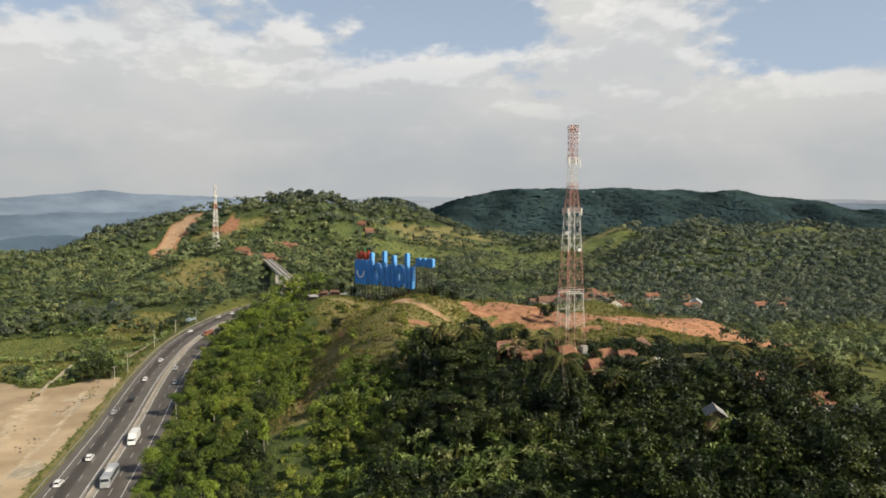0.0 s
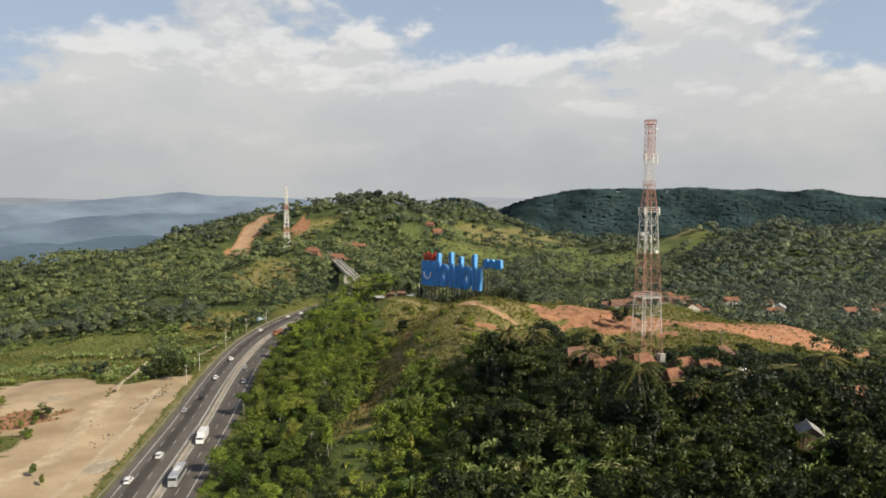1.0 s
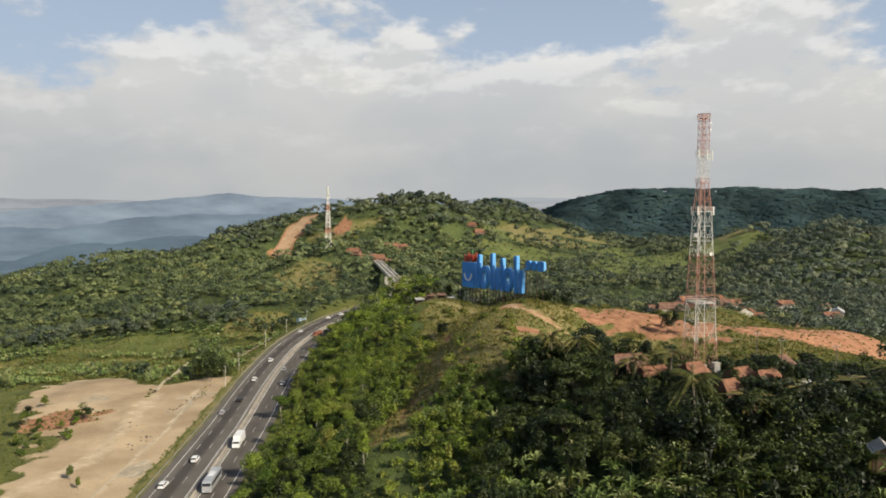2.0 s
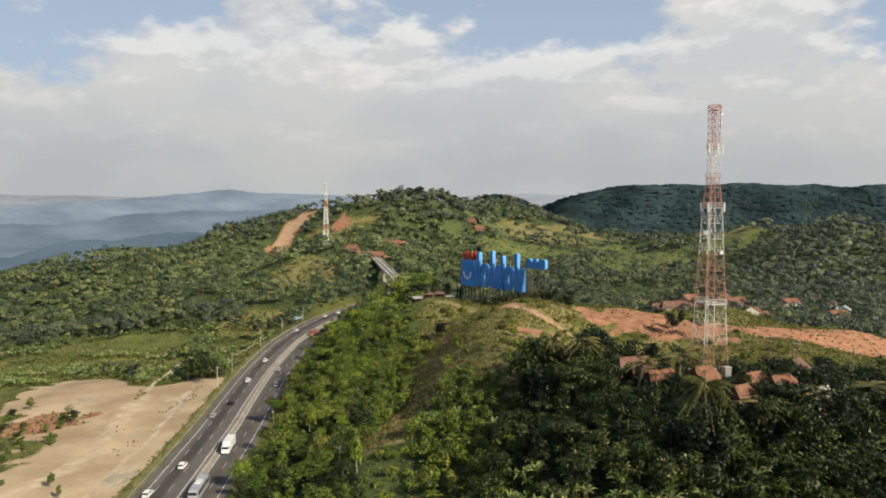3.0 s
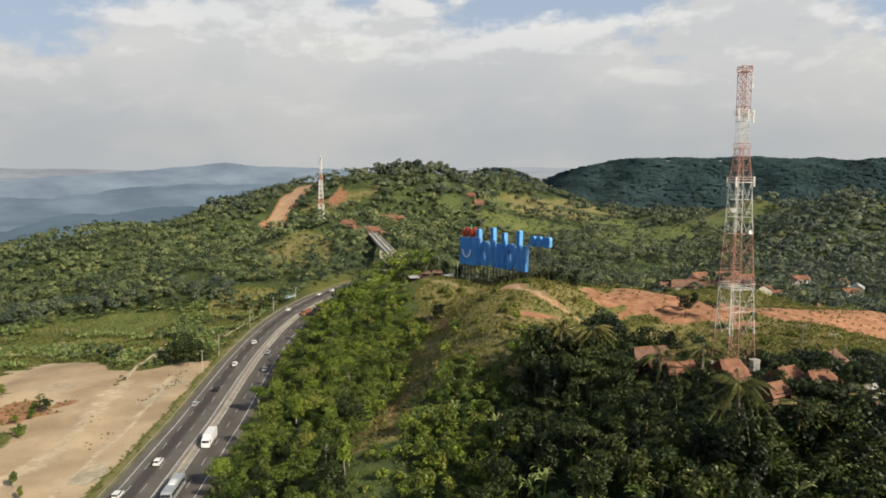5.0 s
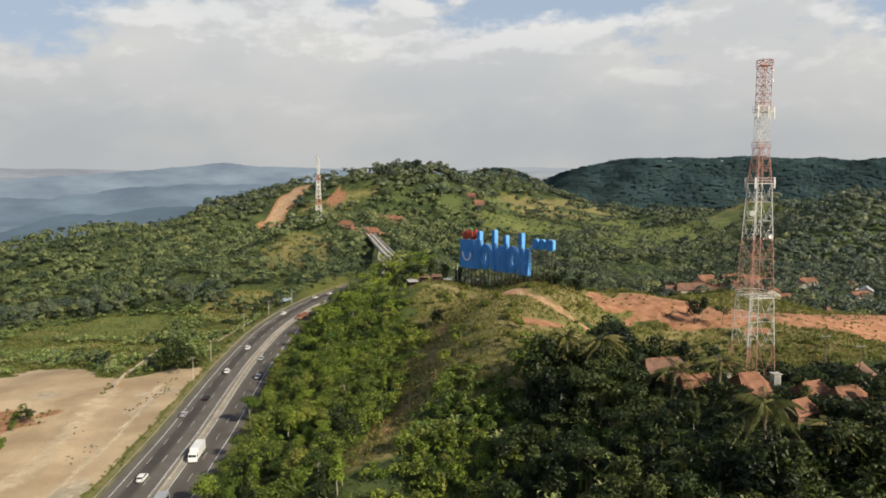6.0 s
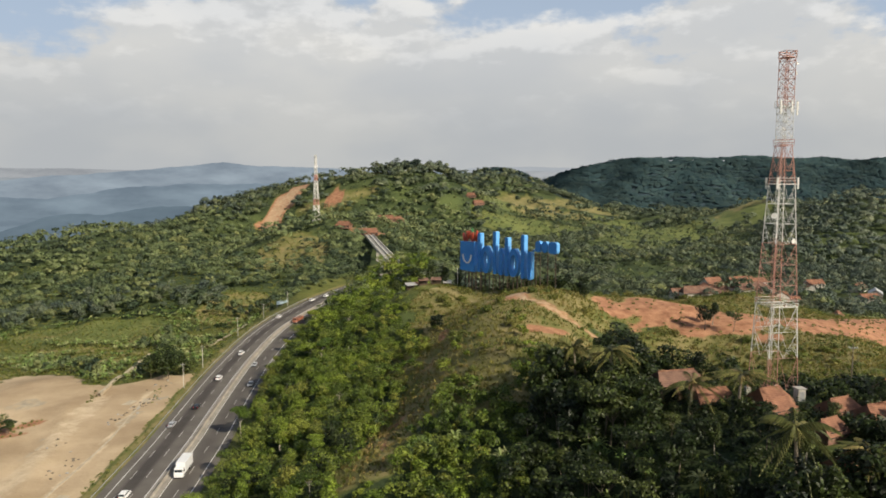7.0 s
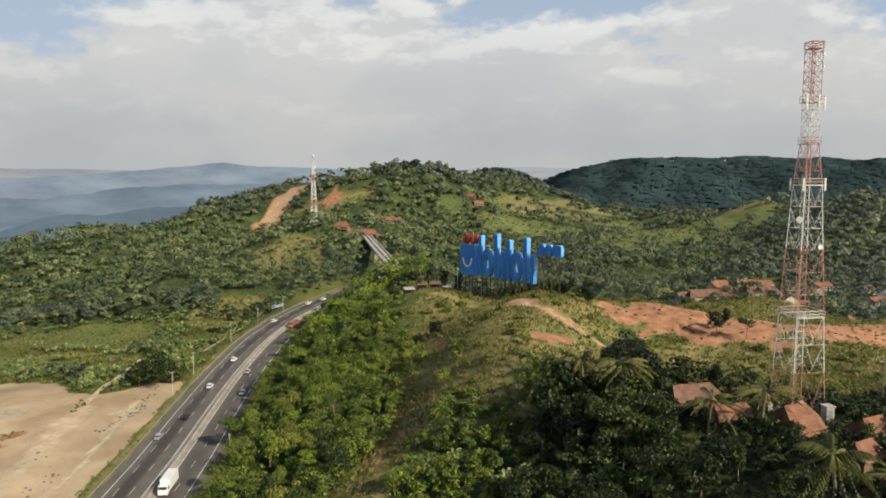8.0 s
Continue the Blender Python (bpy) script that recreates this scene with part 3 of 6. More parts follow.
    field = np.maximum.reduce([
        oval(x, y, -195, 452, 48, 17), oval(x, y, -255, 415, 50, 12), oval(x + 8 * w, y, 108, 890, 62, 40) * .7, oval(x + 7 * w, y + 5 * w, 374, 936, 50, 48), oval(x + 6 * w, y, 572, 800, 36, 30), oval(x + 6 * w, y + 6 * w, 262, 905, 46, 46) * .8, oval(x, y, 60, 990, 70, 40) * 0.9,
        oval(x, y, 210, 1010, 60, 40) * .8, oval(x, y, 150, 560, 30, 40) * .7, oval(x + 9 * w, y, 250, 860, 70, 60) * .85, oval(x + 8 * w, y, 205, 790, 36, 60) * .8])
    packed = np.maximum(along(x + .7 * w, y, [(-117.9, 306.6), (-112.5, 274), (-108, 250), (-106, 228), (-113, 205), (-122, 180)], 1.5, 7.0) * .62, along(x + .4 * w, y, [(-103, 312), (-97, 275), (-94.5, 259), (-92.5, 228), (-91, 190)], .6, 2.4) * .7) * sand
    crust = np.maximum.reduce([oval(x + 2 * w, y, -88, 219, 6, 7) * .8, oval(x + 3 * w, y + 3 * w, -113, 258, 3.0, 16) * .55, oval(x + 2 * w, y + 4 * w, -97, 288, 3, 16) * .58, oval(x + 2 * w, y, -139.5, 298, 8, 7) * .56]) * sand
    bare = np.maximum.reduce([sand, earth, dry, field])
    # ground under trees: litter colour plus painted crown shade
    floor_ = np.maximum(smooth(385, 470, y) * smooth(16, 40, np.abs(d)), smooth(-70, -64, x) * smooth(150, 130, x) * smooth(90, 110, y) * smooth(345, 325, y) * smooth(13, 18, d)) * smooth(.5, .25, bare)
    # the last zone, beyond 1170 m, takes the ground colour blued for haze
    return {"forest_floor_shade": floor_, "packed": packed, "crust": crust, "sand": sand, "earth": earth, "dry": dry, "field": field, "hazed_wood": smooth(1170, 1270, y)}


# ---- ground: one sheet to the horizon ----
def spread(lo, hi, fine, near_lo, near_hi, grow=1.07):
    mid = list(np.arange(near_lo, near_hi + fine, fine))
    s, v = fine, mid[0]
    while v > lo:
        s *= grow
        v -= s
        mid.insert(0, v)
    s, v = fine, mid[-1]
    while v < hi:
        s *= grow
        v += s
        mid.append(v)
    return np.array(mid)


gx, gy = spread(-4700, 4700, 2.7, -180, 210, 1.055), spread(-3500, 4700, 2.7, 120, 420, 1.042)
GX, GY = np.meshgrid(gx, gy)
GZ = height(GX, GY)
nx, ny = len(gx), len(gy)
ii = (np.arange(ny - 1)[:, None] * nx + np.arange(nx - 1)[None]).ravel()
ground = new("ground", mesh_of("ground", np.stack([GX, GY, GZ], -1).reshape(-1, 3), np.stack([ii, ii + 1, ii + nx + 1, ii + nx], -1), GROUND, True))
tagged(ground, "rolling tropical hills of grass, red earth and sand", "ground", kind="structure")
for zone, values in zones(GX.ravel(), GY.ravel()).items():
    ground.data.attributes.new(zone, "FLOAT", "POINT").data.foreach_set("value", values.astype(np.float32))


# ---- far ranges ----
def far_range(name, label, reach, left, right, crest, colour, glow, seed, rough_by=12, vary=1.0):
    """A range of hills along an arc: crest gives heights along it, front slopes fall to the plain."""
    az = np.radians(np.linspace(left, right, 220))
    top = np.interp(np.degrees(az), np.linspace(left, right, len(crest)), crest)
    r = np.random.RandomState(seed)
    for k in range(9):
        top = top + rough_by / (1.4**k) * 0.5 * np.sin(az * (14 * 1.6**k) + r.uniform(0, 6.3))
    rows = []
    for share, out in ((-0.9, -420), (-0.35, -230), (0.35, -110), (0.8, -40), (1, 0), (0.6, 90), (-0.9, 330)):
        dist = reach + out + 22 * np.sin(az * 55 + share * 4 + seed)
        z = np.where(share > 0, top * share + (1 - share) * -70, -70 + (1 + share) * 25)
        rows.append(np.stack([np.sin(az) * dist, np.cos(az) * dist, z], -1))
    n = len(az)
    v = np.concatenate(rows)
    f = [(k * n + i, k * n + i + 1, (k + 1) * n + i + 1, (k + 1) * n + i) for k in range(len(rows) - 1) for i in range(n - 1)]
    return tagged(new(name, mesh_of(name, v, f, haze_glow_surface(name + "_haze", colour, glow, vary), True)), label, "hills", kind="structure")


# each range's colour and glow stand in for the haze before it
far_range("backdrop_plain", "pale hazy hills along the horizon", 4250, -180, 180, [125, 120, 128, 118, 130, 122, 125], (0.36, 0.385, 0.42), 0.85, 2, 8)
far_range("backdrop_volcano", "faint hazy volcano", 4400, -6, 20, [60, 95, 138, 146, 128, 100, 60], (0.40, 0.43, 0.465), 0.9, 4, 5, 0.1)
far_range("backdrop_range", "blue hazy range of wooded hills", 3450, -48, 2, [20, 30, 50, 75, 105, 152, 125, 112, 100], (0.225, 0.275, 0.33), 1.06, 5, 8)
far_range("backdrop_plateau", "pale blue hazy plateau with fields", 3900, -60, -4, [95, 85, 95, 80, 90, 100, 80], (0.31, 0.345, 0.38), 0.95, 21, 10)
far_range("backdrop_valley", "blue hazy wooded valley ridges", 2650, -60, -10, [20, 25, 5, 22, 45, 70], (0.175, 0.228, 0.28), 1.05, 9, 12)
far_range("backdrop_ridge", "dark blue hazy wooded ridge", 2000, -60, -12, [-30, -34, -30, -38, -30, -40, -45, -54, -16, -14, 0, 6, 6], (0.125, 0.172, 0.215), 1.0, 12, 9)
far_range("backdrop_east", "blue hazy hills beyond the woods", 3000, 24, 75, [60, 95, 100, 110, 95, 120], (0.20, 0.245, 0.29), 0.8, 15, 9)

# ---- toll road ----
road_xy = LINE[(LINE[:, 1] > -40)]
tang = np.gradient(road_xy, axis=0)
tang /= np.linalg.norm(tang[:, :2], axis=1)[:, None]
side = np.stack([tang[:, 1], -tang[:, 0], 0 * tang[:, 0]], -1)
run = np.r_[0, np.cumsum(np.linalg.norm(np.diff(road_xy, axis=0), axis=1))]


def on_road(s, off, lift=0.0):
    p = np.array([np.interp(s, run, road_xy[:, k]) for k in range(3)])
    n = np.array([np.interp(s, run, side[:, k]) for k in range(3)])
    return p + off * n + (0, 0, lift)


def strip(offsets, lifts, s0=0.0, s1=None, step=4.0):
    """Rows of corners across the road, drawn along it."""
    ss = np.arange(s0, run[-1] if s1 is None else s1, step)
    if s1 is not None:
        ss = np.r_[ss, s1]
    v = np.array([[on_road(s, o, z) for o, z in zip(offsets, lifts)] for s in ss]).reshape(-1, 3)
    k = len(offsets)
    f = [(i * k + j, i * k + j + 1, (i + 1) * k + j + 1, (i + 1) * k + j) for i in range(len(ss) - 1) for j in range(k - 1)]
    return v, f, len(ss)


ROAD_LEFT, ROAD_RIGHT = -13.6, 10.8
offs = np.r_[ROAD_LEFT - .3, np.linspace(ROAD_LEFT, ROAD_RIGHT, 50), ROAD_RIGHT + .3]
v, f, rows_n = strip(offs, np.r_[-.5, np.zeros(50), -.5])
road = new("road", mesh_of("road", v, f, ASPHALT, False))
tagged(road, "dark asphalt toll road with worn lanes, curving uphill", "road", kind="structure")
rut = sum(np.exp(-((offs - c) / 0.75) ** 2) for c in (-8.6, -7.9, -7.1, -6.3)) * 0.75 + 0.55 * np.exp(-((offs - 5.0) / 2.4) ** 2)
shoulder = np.where((offs < -11.4) | (offs > 8.9), -0.0, 1)
road.data.attributes.new("wear", "FLOAT", "POINT").data.foreach_set("value", np.tile(np.clip(rut * shoulder, 0, 1), rows_n).astype(np.float32))

for off, wide in ((-11.2, 0.22), (-1.75, 0.25), (1.7, 0.25), (8.7, 0.22)):
    v, f, _ = strip([off - wide / 2, off + wide / 2], [0.012, 0.012])
    part("edge_line", mesh_of("edge_line", v, f, PAINT_LINE), PAINT_LINE, road)
for off in (-9.0, -5.3, 5.2):
    for s in np.arange(60 + (off % 3), run[-1] - 120, 14.4):
        v, f, _ = strip([off - .11, off + .11], [0.012, 0.012], s, s + 5.0, 5.0)
        part("lane_dash", mesh_of("lane_dash", v, f, PAINT_WORN), PAINT_WORN, road)
# paved median and its concrete barrier
v, f, _ = strip([-1.45, -1.42, 1.38, 1.41], [0, .09, .09, 0])
part("median", mesh_of("median", v, f, MEDIAN), MEDIAN, road, "tan worn concrete median strip")
for s in np.arange(40, run[-1] - 60, 12.0):
    v, f, _ = strip([-.32, -.28, -.11, -.08, .08, .11, .28, .32], [.09, .25, .42, .92, .92, .42, .25, .09], s, s + 11.8, 3.95)
    part("barrier", mesh_of("barrier", v, f, MEDIAN), MEDIAN, road, "cast concrete barrier length")
# guard rail on the outer verge
for s in np.arange(150, run[-1] - 200, 8.0):
    v, f, _ = strip([-14.1, -14.16, -14.1, -14.16, -14.1], [.45, .52, .6, .68, .75], s, s + 8, 4)
    rail = part("guard_rail", mesh_of("guard_rail", v, f, STEEL_GREY), STEEL_GREY, road)

# ---- lattice masts ----
def lattice_mast(m, levels, bands, label, arm=0.09, antennas=(), dishes=(), platforms=()):
    """A square steel mast. levels: (height, half width) of each ring; bands: (top height, material) upwards."""
    mast = base("lattice_mast", m, label, "tower", "radio masts")

    def paint(z):
        return next(mat for top, mat in bands if z <= top + 0.01)

    corner = ((-1, -1), (1, -1), (1, 1), (-1, 1))
    for (z0, w0), (z1, w1) in zip(levels[:-1], levels[1:]):
        mat = paint((z0 + z1) / 2)
        for k in range(4):
            (ax, ay), (bx, by) = corner[k], corner[(k + 1) % 4]
            part("leg", bar((ax * w0, ay * w0, z0), (ax * w1, ay * w1, z1), arm * (1.35 if w1 > 1.2 else 1.0), sides=6), mat, mast)
            bm = B()
            mid = ((ax + bx) / 2 * w1, (ay + by) / 2 * w1, z1)
            low = ((ax + bx) / 2 * w0, (ay + by) / 2 * w0, z0)
            t = arm * 0.62
            if w0 > 1.2:  # K bracing: two arms from the lower ring's middle to the upper corners, with stays
                rod(bm, low, (ax * w1, ay * w1, z1), t, sides=4), rod(bm, low, (bx * w1, by * w1, z1), t, sides=4)
                hz, hw = (z0 + z1) / 2, (w0 + w1) / 2
                for sx, sy in ((ax, ay), (bx, by)):
                    q = [(p + c) / 2 for p, c in zip(low, (sx * w1, sy * w1, z1))]
                    rod(bm, q, (sx * hw, sy * hw, hz), t * 0.7, sides=4)
                    rod(bm, q, (sx * w0, sy * w0, z0), t * 0.7, sides=4)
            else:
                rod(bm, (ax * w0, ay * w0, z0), (bx * w1, by * w1, z1), t, sides=4)
                rod(bm, (bx * w0, by * w0, z0), (ax * w1, ay * w1, z1), t, sides=4)
            rod(bm, (ax * w1, ay * w1, z1), (bx * w1, by * w1, z1), t, sides=4)
            if w0 > 1.2:  # thin girts at the quarter heights and a stay across the corner
                for u in (.28, .5, .76):
                    wu, zu = w0 + (w1 - w0) * u, z0 + (z1 - z0) * u
                    rod(bm, (ax * wu, ay * wu, zu), ((ax + (bx - ax) * .5 * (1 - u)) * wu, (ay + (by - ay) * .5 * (1 - u)) * wu, zu), t * .5, sides=4)
                    rod(bm, (bx * wu, by * wu, zu), ((bx + (ax - bx) * .5 * (1 - u)) * wu, (by + (ay - by) * .5 * (1 - u)) * wu, zu), t * .5, sides=4)
                rod(bm, mid, ((bx - ax + bx + ax) / 2 * w1 if ax == bx else bx * w1, 0 if ax == bx else (ay + by) / 2 * w1 * 0, z1), t * .5, sides=4)
            part("bracing", bm, mat, mast)
    # ladder and cable tray inside
    top = levels[-1][0]
    step = 6.0
    for z in np.arange(0.5, top - 1, step):
        bm = B()
        z1 = min(z + step, top - 0.5)
        lx = -.42 * min(2.2, float(np.interp(z, [q[0] for q in levels], [q[1] for q in levels])))
        for dx in (-.2, .2):
            rod(bm, (lx + dx, 0.2, z), (lx + dx, 0.2, z1), 0.03, sides=4)
        for q in np.arange(z, z1, 0.6):
            rod(bm, (lx - .2, .2, q), (lx + .2, .2, q), 0.018, sides=4)
        for dx in (.45, .55, .65):
            rod(bm, (lx + dx, .2, z), (lx + dx, .2, z1), 0.028, sides=4)
        part("ladder", bm, paint(z + 2), mast)
    for z, w in platforms:
        grate = B()
        for q in np.linspace(-w, w, 9):
            box(grate, (q - .04, -w, z - .08), (q + .04, w, z - .02))
        for q in (-w, w):
            box(grate, (-w, q - .05, z - .12), (w, q + .05, z - .02))
        deck_ = part("platform", grate, paint(z), mast)
        for k in range(4):
            (ax, ay), (bx, by) = corner[k], corner[(k + 1) % 4]
            for up in (0.55, 1.1):
                part("rail", bar((ax * w, ay * w, z + up), (bx * w, by * w, z + up), 0.045, sides=4), paint(z), deck_)
            part("rail_post", bar((ax * w, ay * w, z - .04), (ax * w, ay * w, z + 1.1), 0.045, sides=4), paint(z), deck_)
    for x, y, z, tall in antennas:
        a = part("antenna", slab((x - .17, y - .1, z), (x + .17, y + .1, z + tall)), STEEL_WHITE, mast, "white panel antenna", bevel=0.04)
        part("bracket", bar((x * .6, y * .6, z + tall / 2), (x, y, z + tall / 2), .05, sides=4), STEEL_GREY, a)
    for x, y, z, r, turn in dishes:
        bm = B()
        mm = Matrix.Translation((x, y, z)) @ Euler((radians(90), 0, radians(turn))).to_matrix().to_4x4()
        bmesh.ops.create_cone(bm, cap_ends=True, segments=20, radius1=r * .75, radius2=r, depth=r * .7, matrix=mm)
        part("dish", bm, STEEL_WHITE, mast, "white drum dish")
    for ax, ay in corner:
        w = levels[0][1]
        part("footing", slab((ax * w - .5, ay * w - .5, -1.2), (ax * w + .5, ay * w + .5, .35)), CONCRETE, mast, bevel=0.05)
    return mast


def rings(spans):
    """Ring levels from (height, half width, panels up to the next) spans."""
    out = []
    for (z0, w0, n), (z1, w1, _) in zip(spans[:-1], spans[1:]):
        out += [(z0 + (z1 - z0) * i / n, w0 + (w1 - w0) * i / n) for i in range(n)]
    return out + [spans[-1][:2]]


TZ = spot(68.3, 196.8)
lattice_mast(
    pose(68.3, 196.8, TZ, 0, 0, 9),
    rings([(0, 3.25, 1), (42.4 - TZ, 2.95, 2), (52.4 - TZ, 2.60, 3), (64.2 - TZ, 2.12, 3), (75.6 - TZ, 1.66, 3), (83.0 - TZ, 1.05, 5), (90.2 - TZ, 1.03, 6), (100.2 - TZ, 1.02, 0)]),
    [(42.4 - TZ, STEEL_RED), (52.4 - TZ, STEEL_WHITE), (64.2 - TZ, STEEL_RED), (75.6 - TZ, STEEL_WHITE), (83.0 - TZ, STEEL_RED), (90.2 - TZ, STEEL_WHITE), (999, STEEL_RED)],
    "tall red and white banded lattice mast with antennas", 0.062,
    antennas=[(-1.75, -1.2, 88.6 - TZ, 2.6), (1.75, -1.1, 88.4 - TZ, 2.6), (0.1, -1.8, 88.8 - TZ, 2.2), (-2.15, -1.9, 74.6 - TZ, 2.2), (2.2, -1.7, 74.6 - TZ, 2.2), (-1.9, 2.0, 74.6 - TZ, 2.2)],
    dishes=[(1.45, -.6, 96.2 - TZ, .35, 40), (1.4, -.9, 98 - TZ, .25, 10), (-2.35, -1.6, 69.6 - TZ, .55, -30), (1.2, -2.5, 64.8 - TZ, .45, 10)],
    platforms=[(90.0 - TZ, 1.35), (75.6 - TZ, 1.95), (99.2 - TZ, 1.15), (52.3 - TZ, 2.75), (82.8 - TZ, 1.3)])
UZ = spot(-105.4, 674.6)
lattice_mast(
    pose(-105.4, 674.6, UZ, 0, 0, 25),
    rings([(0, 2.6, 4), (20, 1.9, 4), (36, 1.3, 4), (46, 0.85, 6), (58, 0.8, 0)]),
    [(14, STEEL_WHITE), (21, STEEL_RED), (36, STEEL_WHITE), (40, STEEL_RED), (999, STEEL_WHITE)],
    "slender red and white lattice mast on a wooded hill", 0.18,
    antennas=[(-1.3, -1.0, 47, 2.4), (1.3, -1.0, 47, 2.4), (0, -1.5, 51, 2.4)], dishes=[(1.3, -.8, 40, .6, 20)], platforms=[(46, 1.4)])


# ---- roadside landmark sign of plain blue shapes on steel posts ----
SIGN_A, SIGN_B = Vector((12.0, 345.0, 0)), Vector((35.5, 317.0, 0))
SIGN_RUN = (SIGN_B - SIGN_A).length
sign_turn = math.degrees(math.atan2(SIGN_B.y - SIGN_A.y, SIGN_B.x - SIGN_A.x))
SIGN_Z = 40.0
landmark = base("landmark_sign", pose(SIGN_A.x, SIGN_A.y, SIGN_Z, 0, 0, sign_turn), "giant blue roadside landmark sign on dark steel posts", "sign")


def rounded(x0, z0, x1, z1, r, n=5):
    pts = []
    for cx, cz, a0 in ((x1 - r, z0 + r, -90), (x1 - r, z1 - r, 0), (x0 + r, z1 - r, 90), (x0 + r, z0 + r, 180)):
        pts += [(cx + r * math.cos(radians(a0 + 90 * i / n)), cz + r * math.sin(radians(a0 + 90 * i / n))) for i in range(n + 1)]
    return pts


def blue_shape(name, outline, deep=1.9):
    """A block painted a sunlit light blue, with a deeper blue face plate set proud of its rim."""
    ob = part(name, prism(outline, deep), SIGN_SUNLIT, landmark, "blue block with sides painted sunlit and a deeper blue face", bevel=0.12)
    plate = prism(outline, .16)
    bmesh.ops.translate(plate, verts=plate.verts, vec=(0, -deep / 2 - .05, 0))
    part("face_plate", plate, SIGN_BLUE, ob, "deep blue face")
    return ob


def at_sign(u):
    return u * SIGN_RUN


bag = blue_shape("bag_block", [(at_sign(0), .3), (at_sign(.225), 0), (at_sign(.225), 11.7), (at_sign(0), 11.7)], 3.2)
bm = B()
arc = [(at_sign(.115) + 2.4 * math.cos(radians(a)), 6.6 + 3.2 * math.sin(radians(a))) for a in range(180, 361, 15)]
for (ax, az), (bx, bz) in zip(arc[:-1], arc[1:]):
    rod(bm, (ax, -1.80, az), (bx, -1.80, bz), .34, sides=8)
part("curved_strip", bm, CAR_WHITE, bag, "white curved strip")
for k in range(6):
    bm = B()
    x = at_sign(.02 + .036 * k)
    bmesh.ops.create_uvsphere(bm, u_segments=10, v_segments=7, radius=1, matrix=pose(x, -.2 + .5 * (k % 2), 13.0 + .5 * (k % 3), 0, 12 * (k % 3 - 1), 0) @ Matrix.Diagonal((.72, .72, 2.1 + .3 * (k % 2), 1)))
    part("red_knob", bm, SIGN_RED, landmark, "rounded red painted knob")
part("stem", rod(bar((at_sign(.16), 0, 14.5), (at_sign(.14), 0, 17.3), .3, .12), (at_sign(.16), 0, 14.3), (at_sign(.17), 0, 15.2), .5, .3), SIGN_GREEN, landmark, "green painted stem")
UP_TOP = 15.9
for u0, u1, z0, z1 in ((.262, .305, 0.2, UP_TOP - .4), (.495, .538, 0.2, UP_TOP + .6), (.585, .628, 0.2, 10.4), (.669, .712, .1, UP_TOP - 1.2), (.896, .940, 0, UP_TOP + .2), (.986, 1.03, 0, 10.2)):
    blue_shape("upright_block", rounded(at_sign(u0), z0, at_sign(u1), z1, .5))


def ring_block(cx, cz, rx, rz, hx, hz_, deep):
    """An upright oval ring, deep along y."""
    bm = B()
    n = 28
    loops = []
    for ex, ez, yy in ((rx, rz, -deep / 2), (rx, rz, deep / 2), (hx, hz_, deep / 2), (hx, hz_, -deep / 2)):
        loops.append([bm.verts.new((cx + ex * math.cos(6.2832 * i / n), yy, cz + ez * math.sin(6.2832 * i / n))) for i in range(n)])
    for p, q in zip(loops, loops[1:] + loops[:1]):
        for i in range(n):
            bm.faces.new((p[i], p[(i + 1) % n], q[(i + 1) % n], q[i]))
    return bm


for u0, u1 in ((.31, .455), (.716, .862)):
    cx, rx = at_sign((u0 + u1) / 2), at_sign((u1 - u0) / 2)
    ob = part("oval_block", ring_block(cx, 5.4, rx, 5.3, rx * .45, 3.1, 1.9), SIGN_SUNLIT, landmark, "blue ring with sides painted sunlit and a deeper blue face", bevel=0)
    plate = ring_block(cx, 5.4, rx, 5.3, rx * .45, 3.1, .16)
    bmesh.ops.translate(plate, verts=plate.verts, vec=(0, -1.0, 0))
    part("face_plate", plate, SIGN_BLUE, ob, "deep blue face")
for u0, u1, z0, z1, r in ((1.055, 1.075, 10.4, 11.2, .3), (1.085, 1.155, 10.4, 14.4, 1.2), (1.17, 1.245, 10.4, 14.4, 1.3), (1.26, 1.36, 10.3, 14.4, .9)):
    blue_shape("small_block", rounded(at_sign(u0), z0, at_sign(u1), z1, min(r, at_sign(u1 - u0) / 2 - .02)), 1.6)
part("back_rail", rod(rod(bar((0, 1.3, 2.0), (at_sign(1.05), 1.3, 2.0), .14), (0, 1.3, 9.0), (at_sign(1.05), 1.3, 9.0), .14), (at_sign(.9), 1.2, 12.4), (at_sign(1.36), 1.2, 12.4), .12), DARK_STEEL, landmark)
for u in (0.02, .07, .12, .2, .28, .34, .4, .5, .55, .61, .69, .75, .81, .91, .96, 1.01):
    for dy in (0.6, 2.6):
        p = landmark.matrix_basis @ Vector((at_sign(u), dy, 0))
        part("post", bar((at_sign(u), dy, spot(p.x, p.y) - SIGN_Z - .4), (at_sign(u), dy, 9.5 if dy > 1 else 1.5), .17, sides=8), DARK_STEEL, landmark)
for u in (1.1, 1.2, 1.3):
    p = landmark.matrix_basis @ Vector((at_sign(u), 1.2, 0))
    part("post", bar((at_sign(u), 1.2, spot(p.x, p.y) - SIGN_Z - .4), (at_sign(u), 1.2, 13.5), .16, sides=8), DARK_STEEL, landmark)


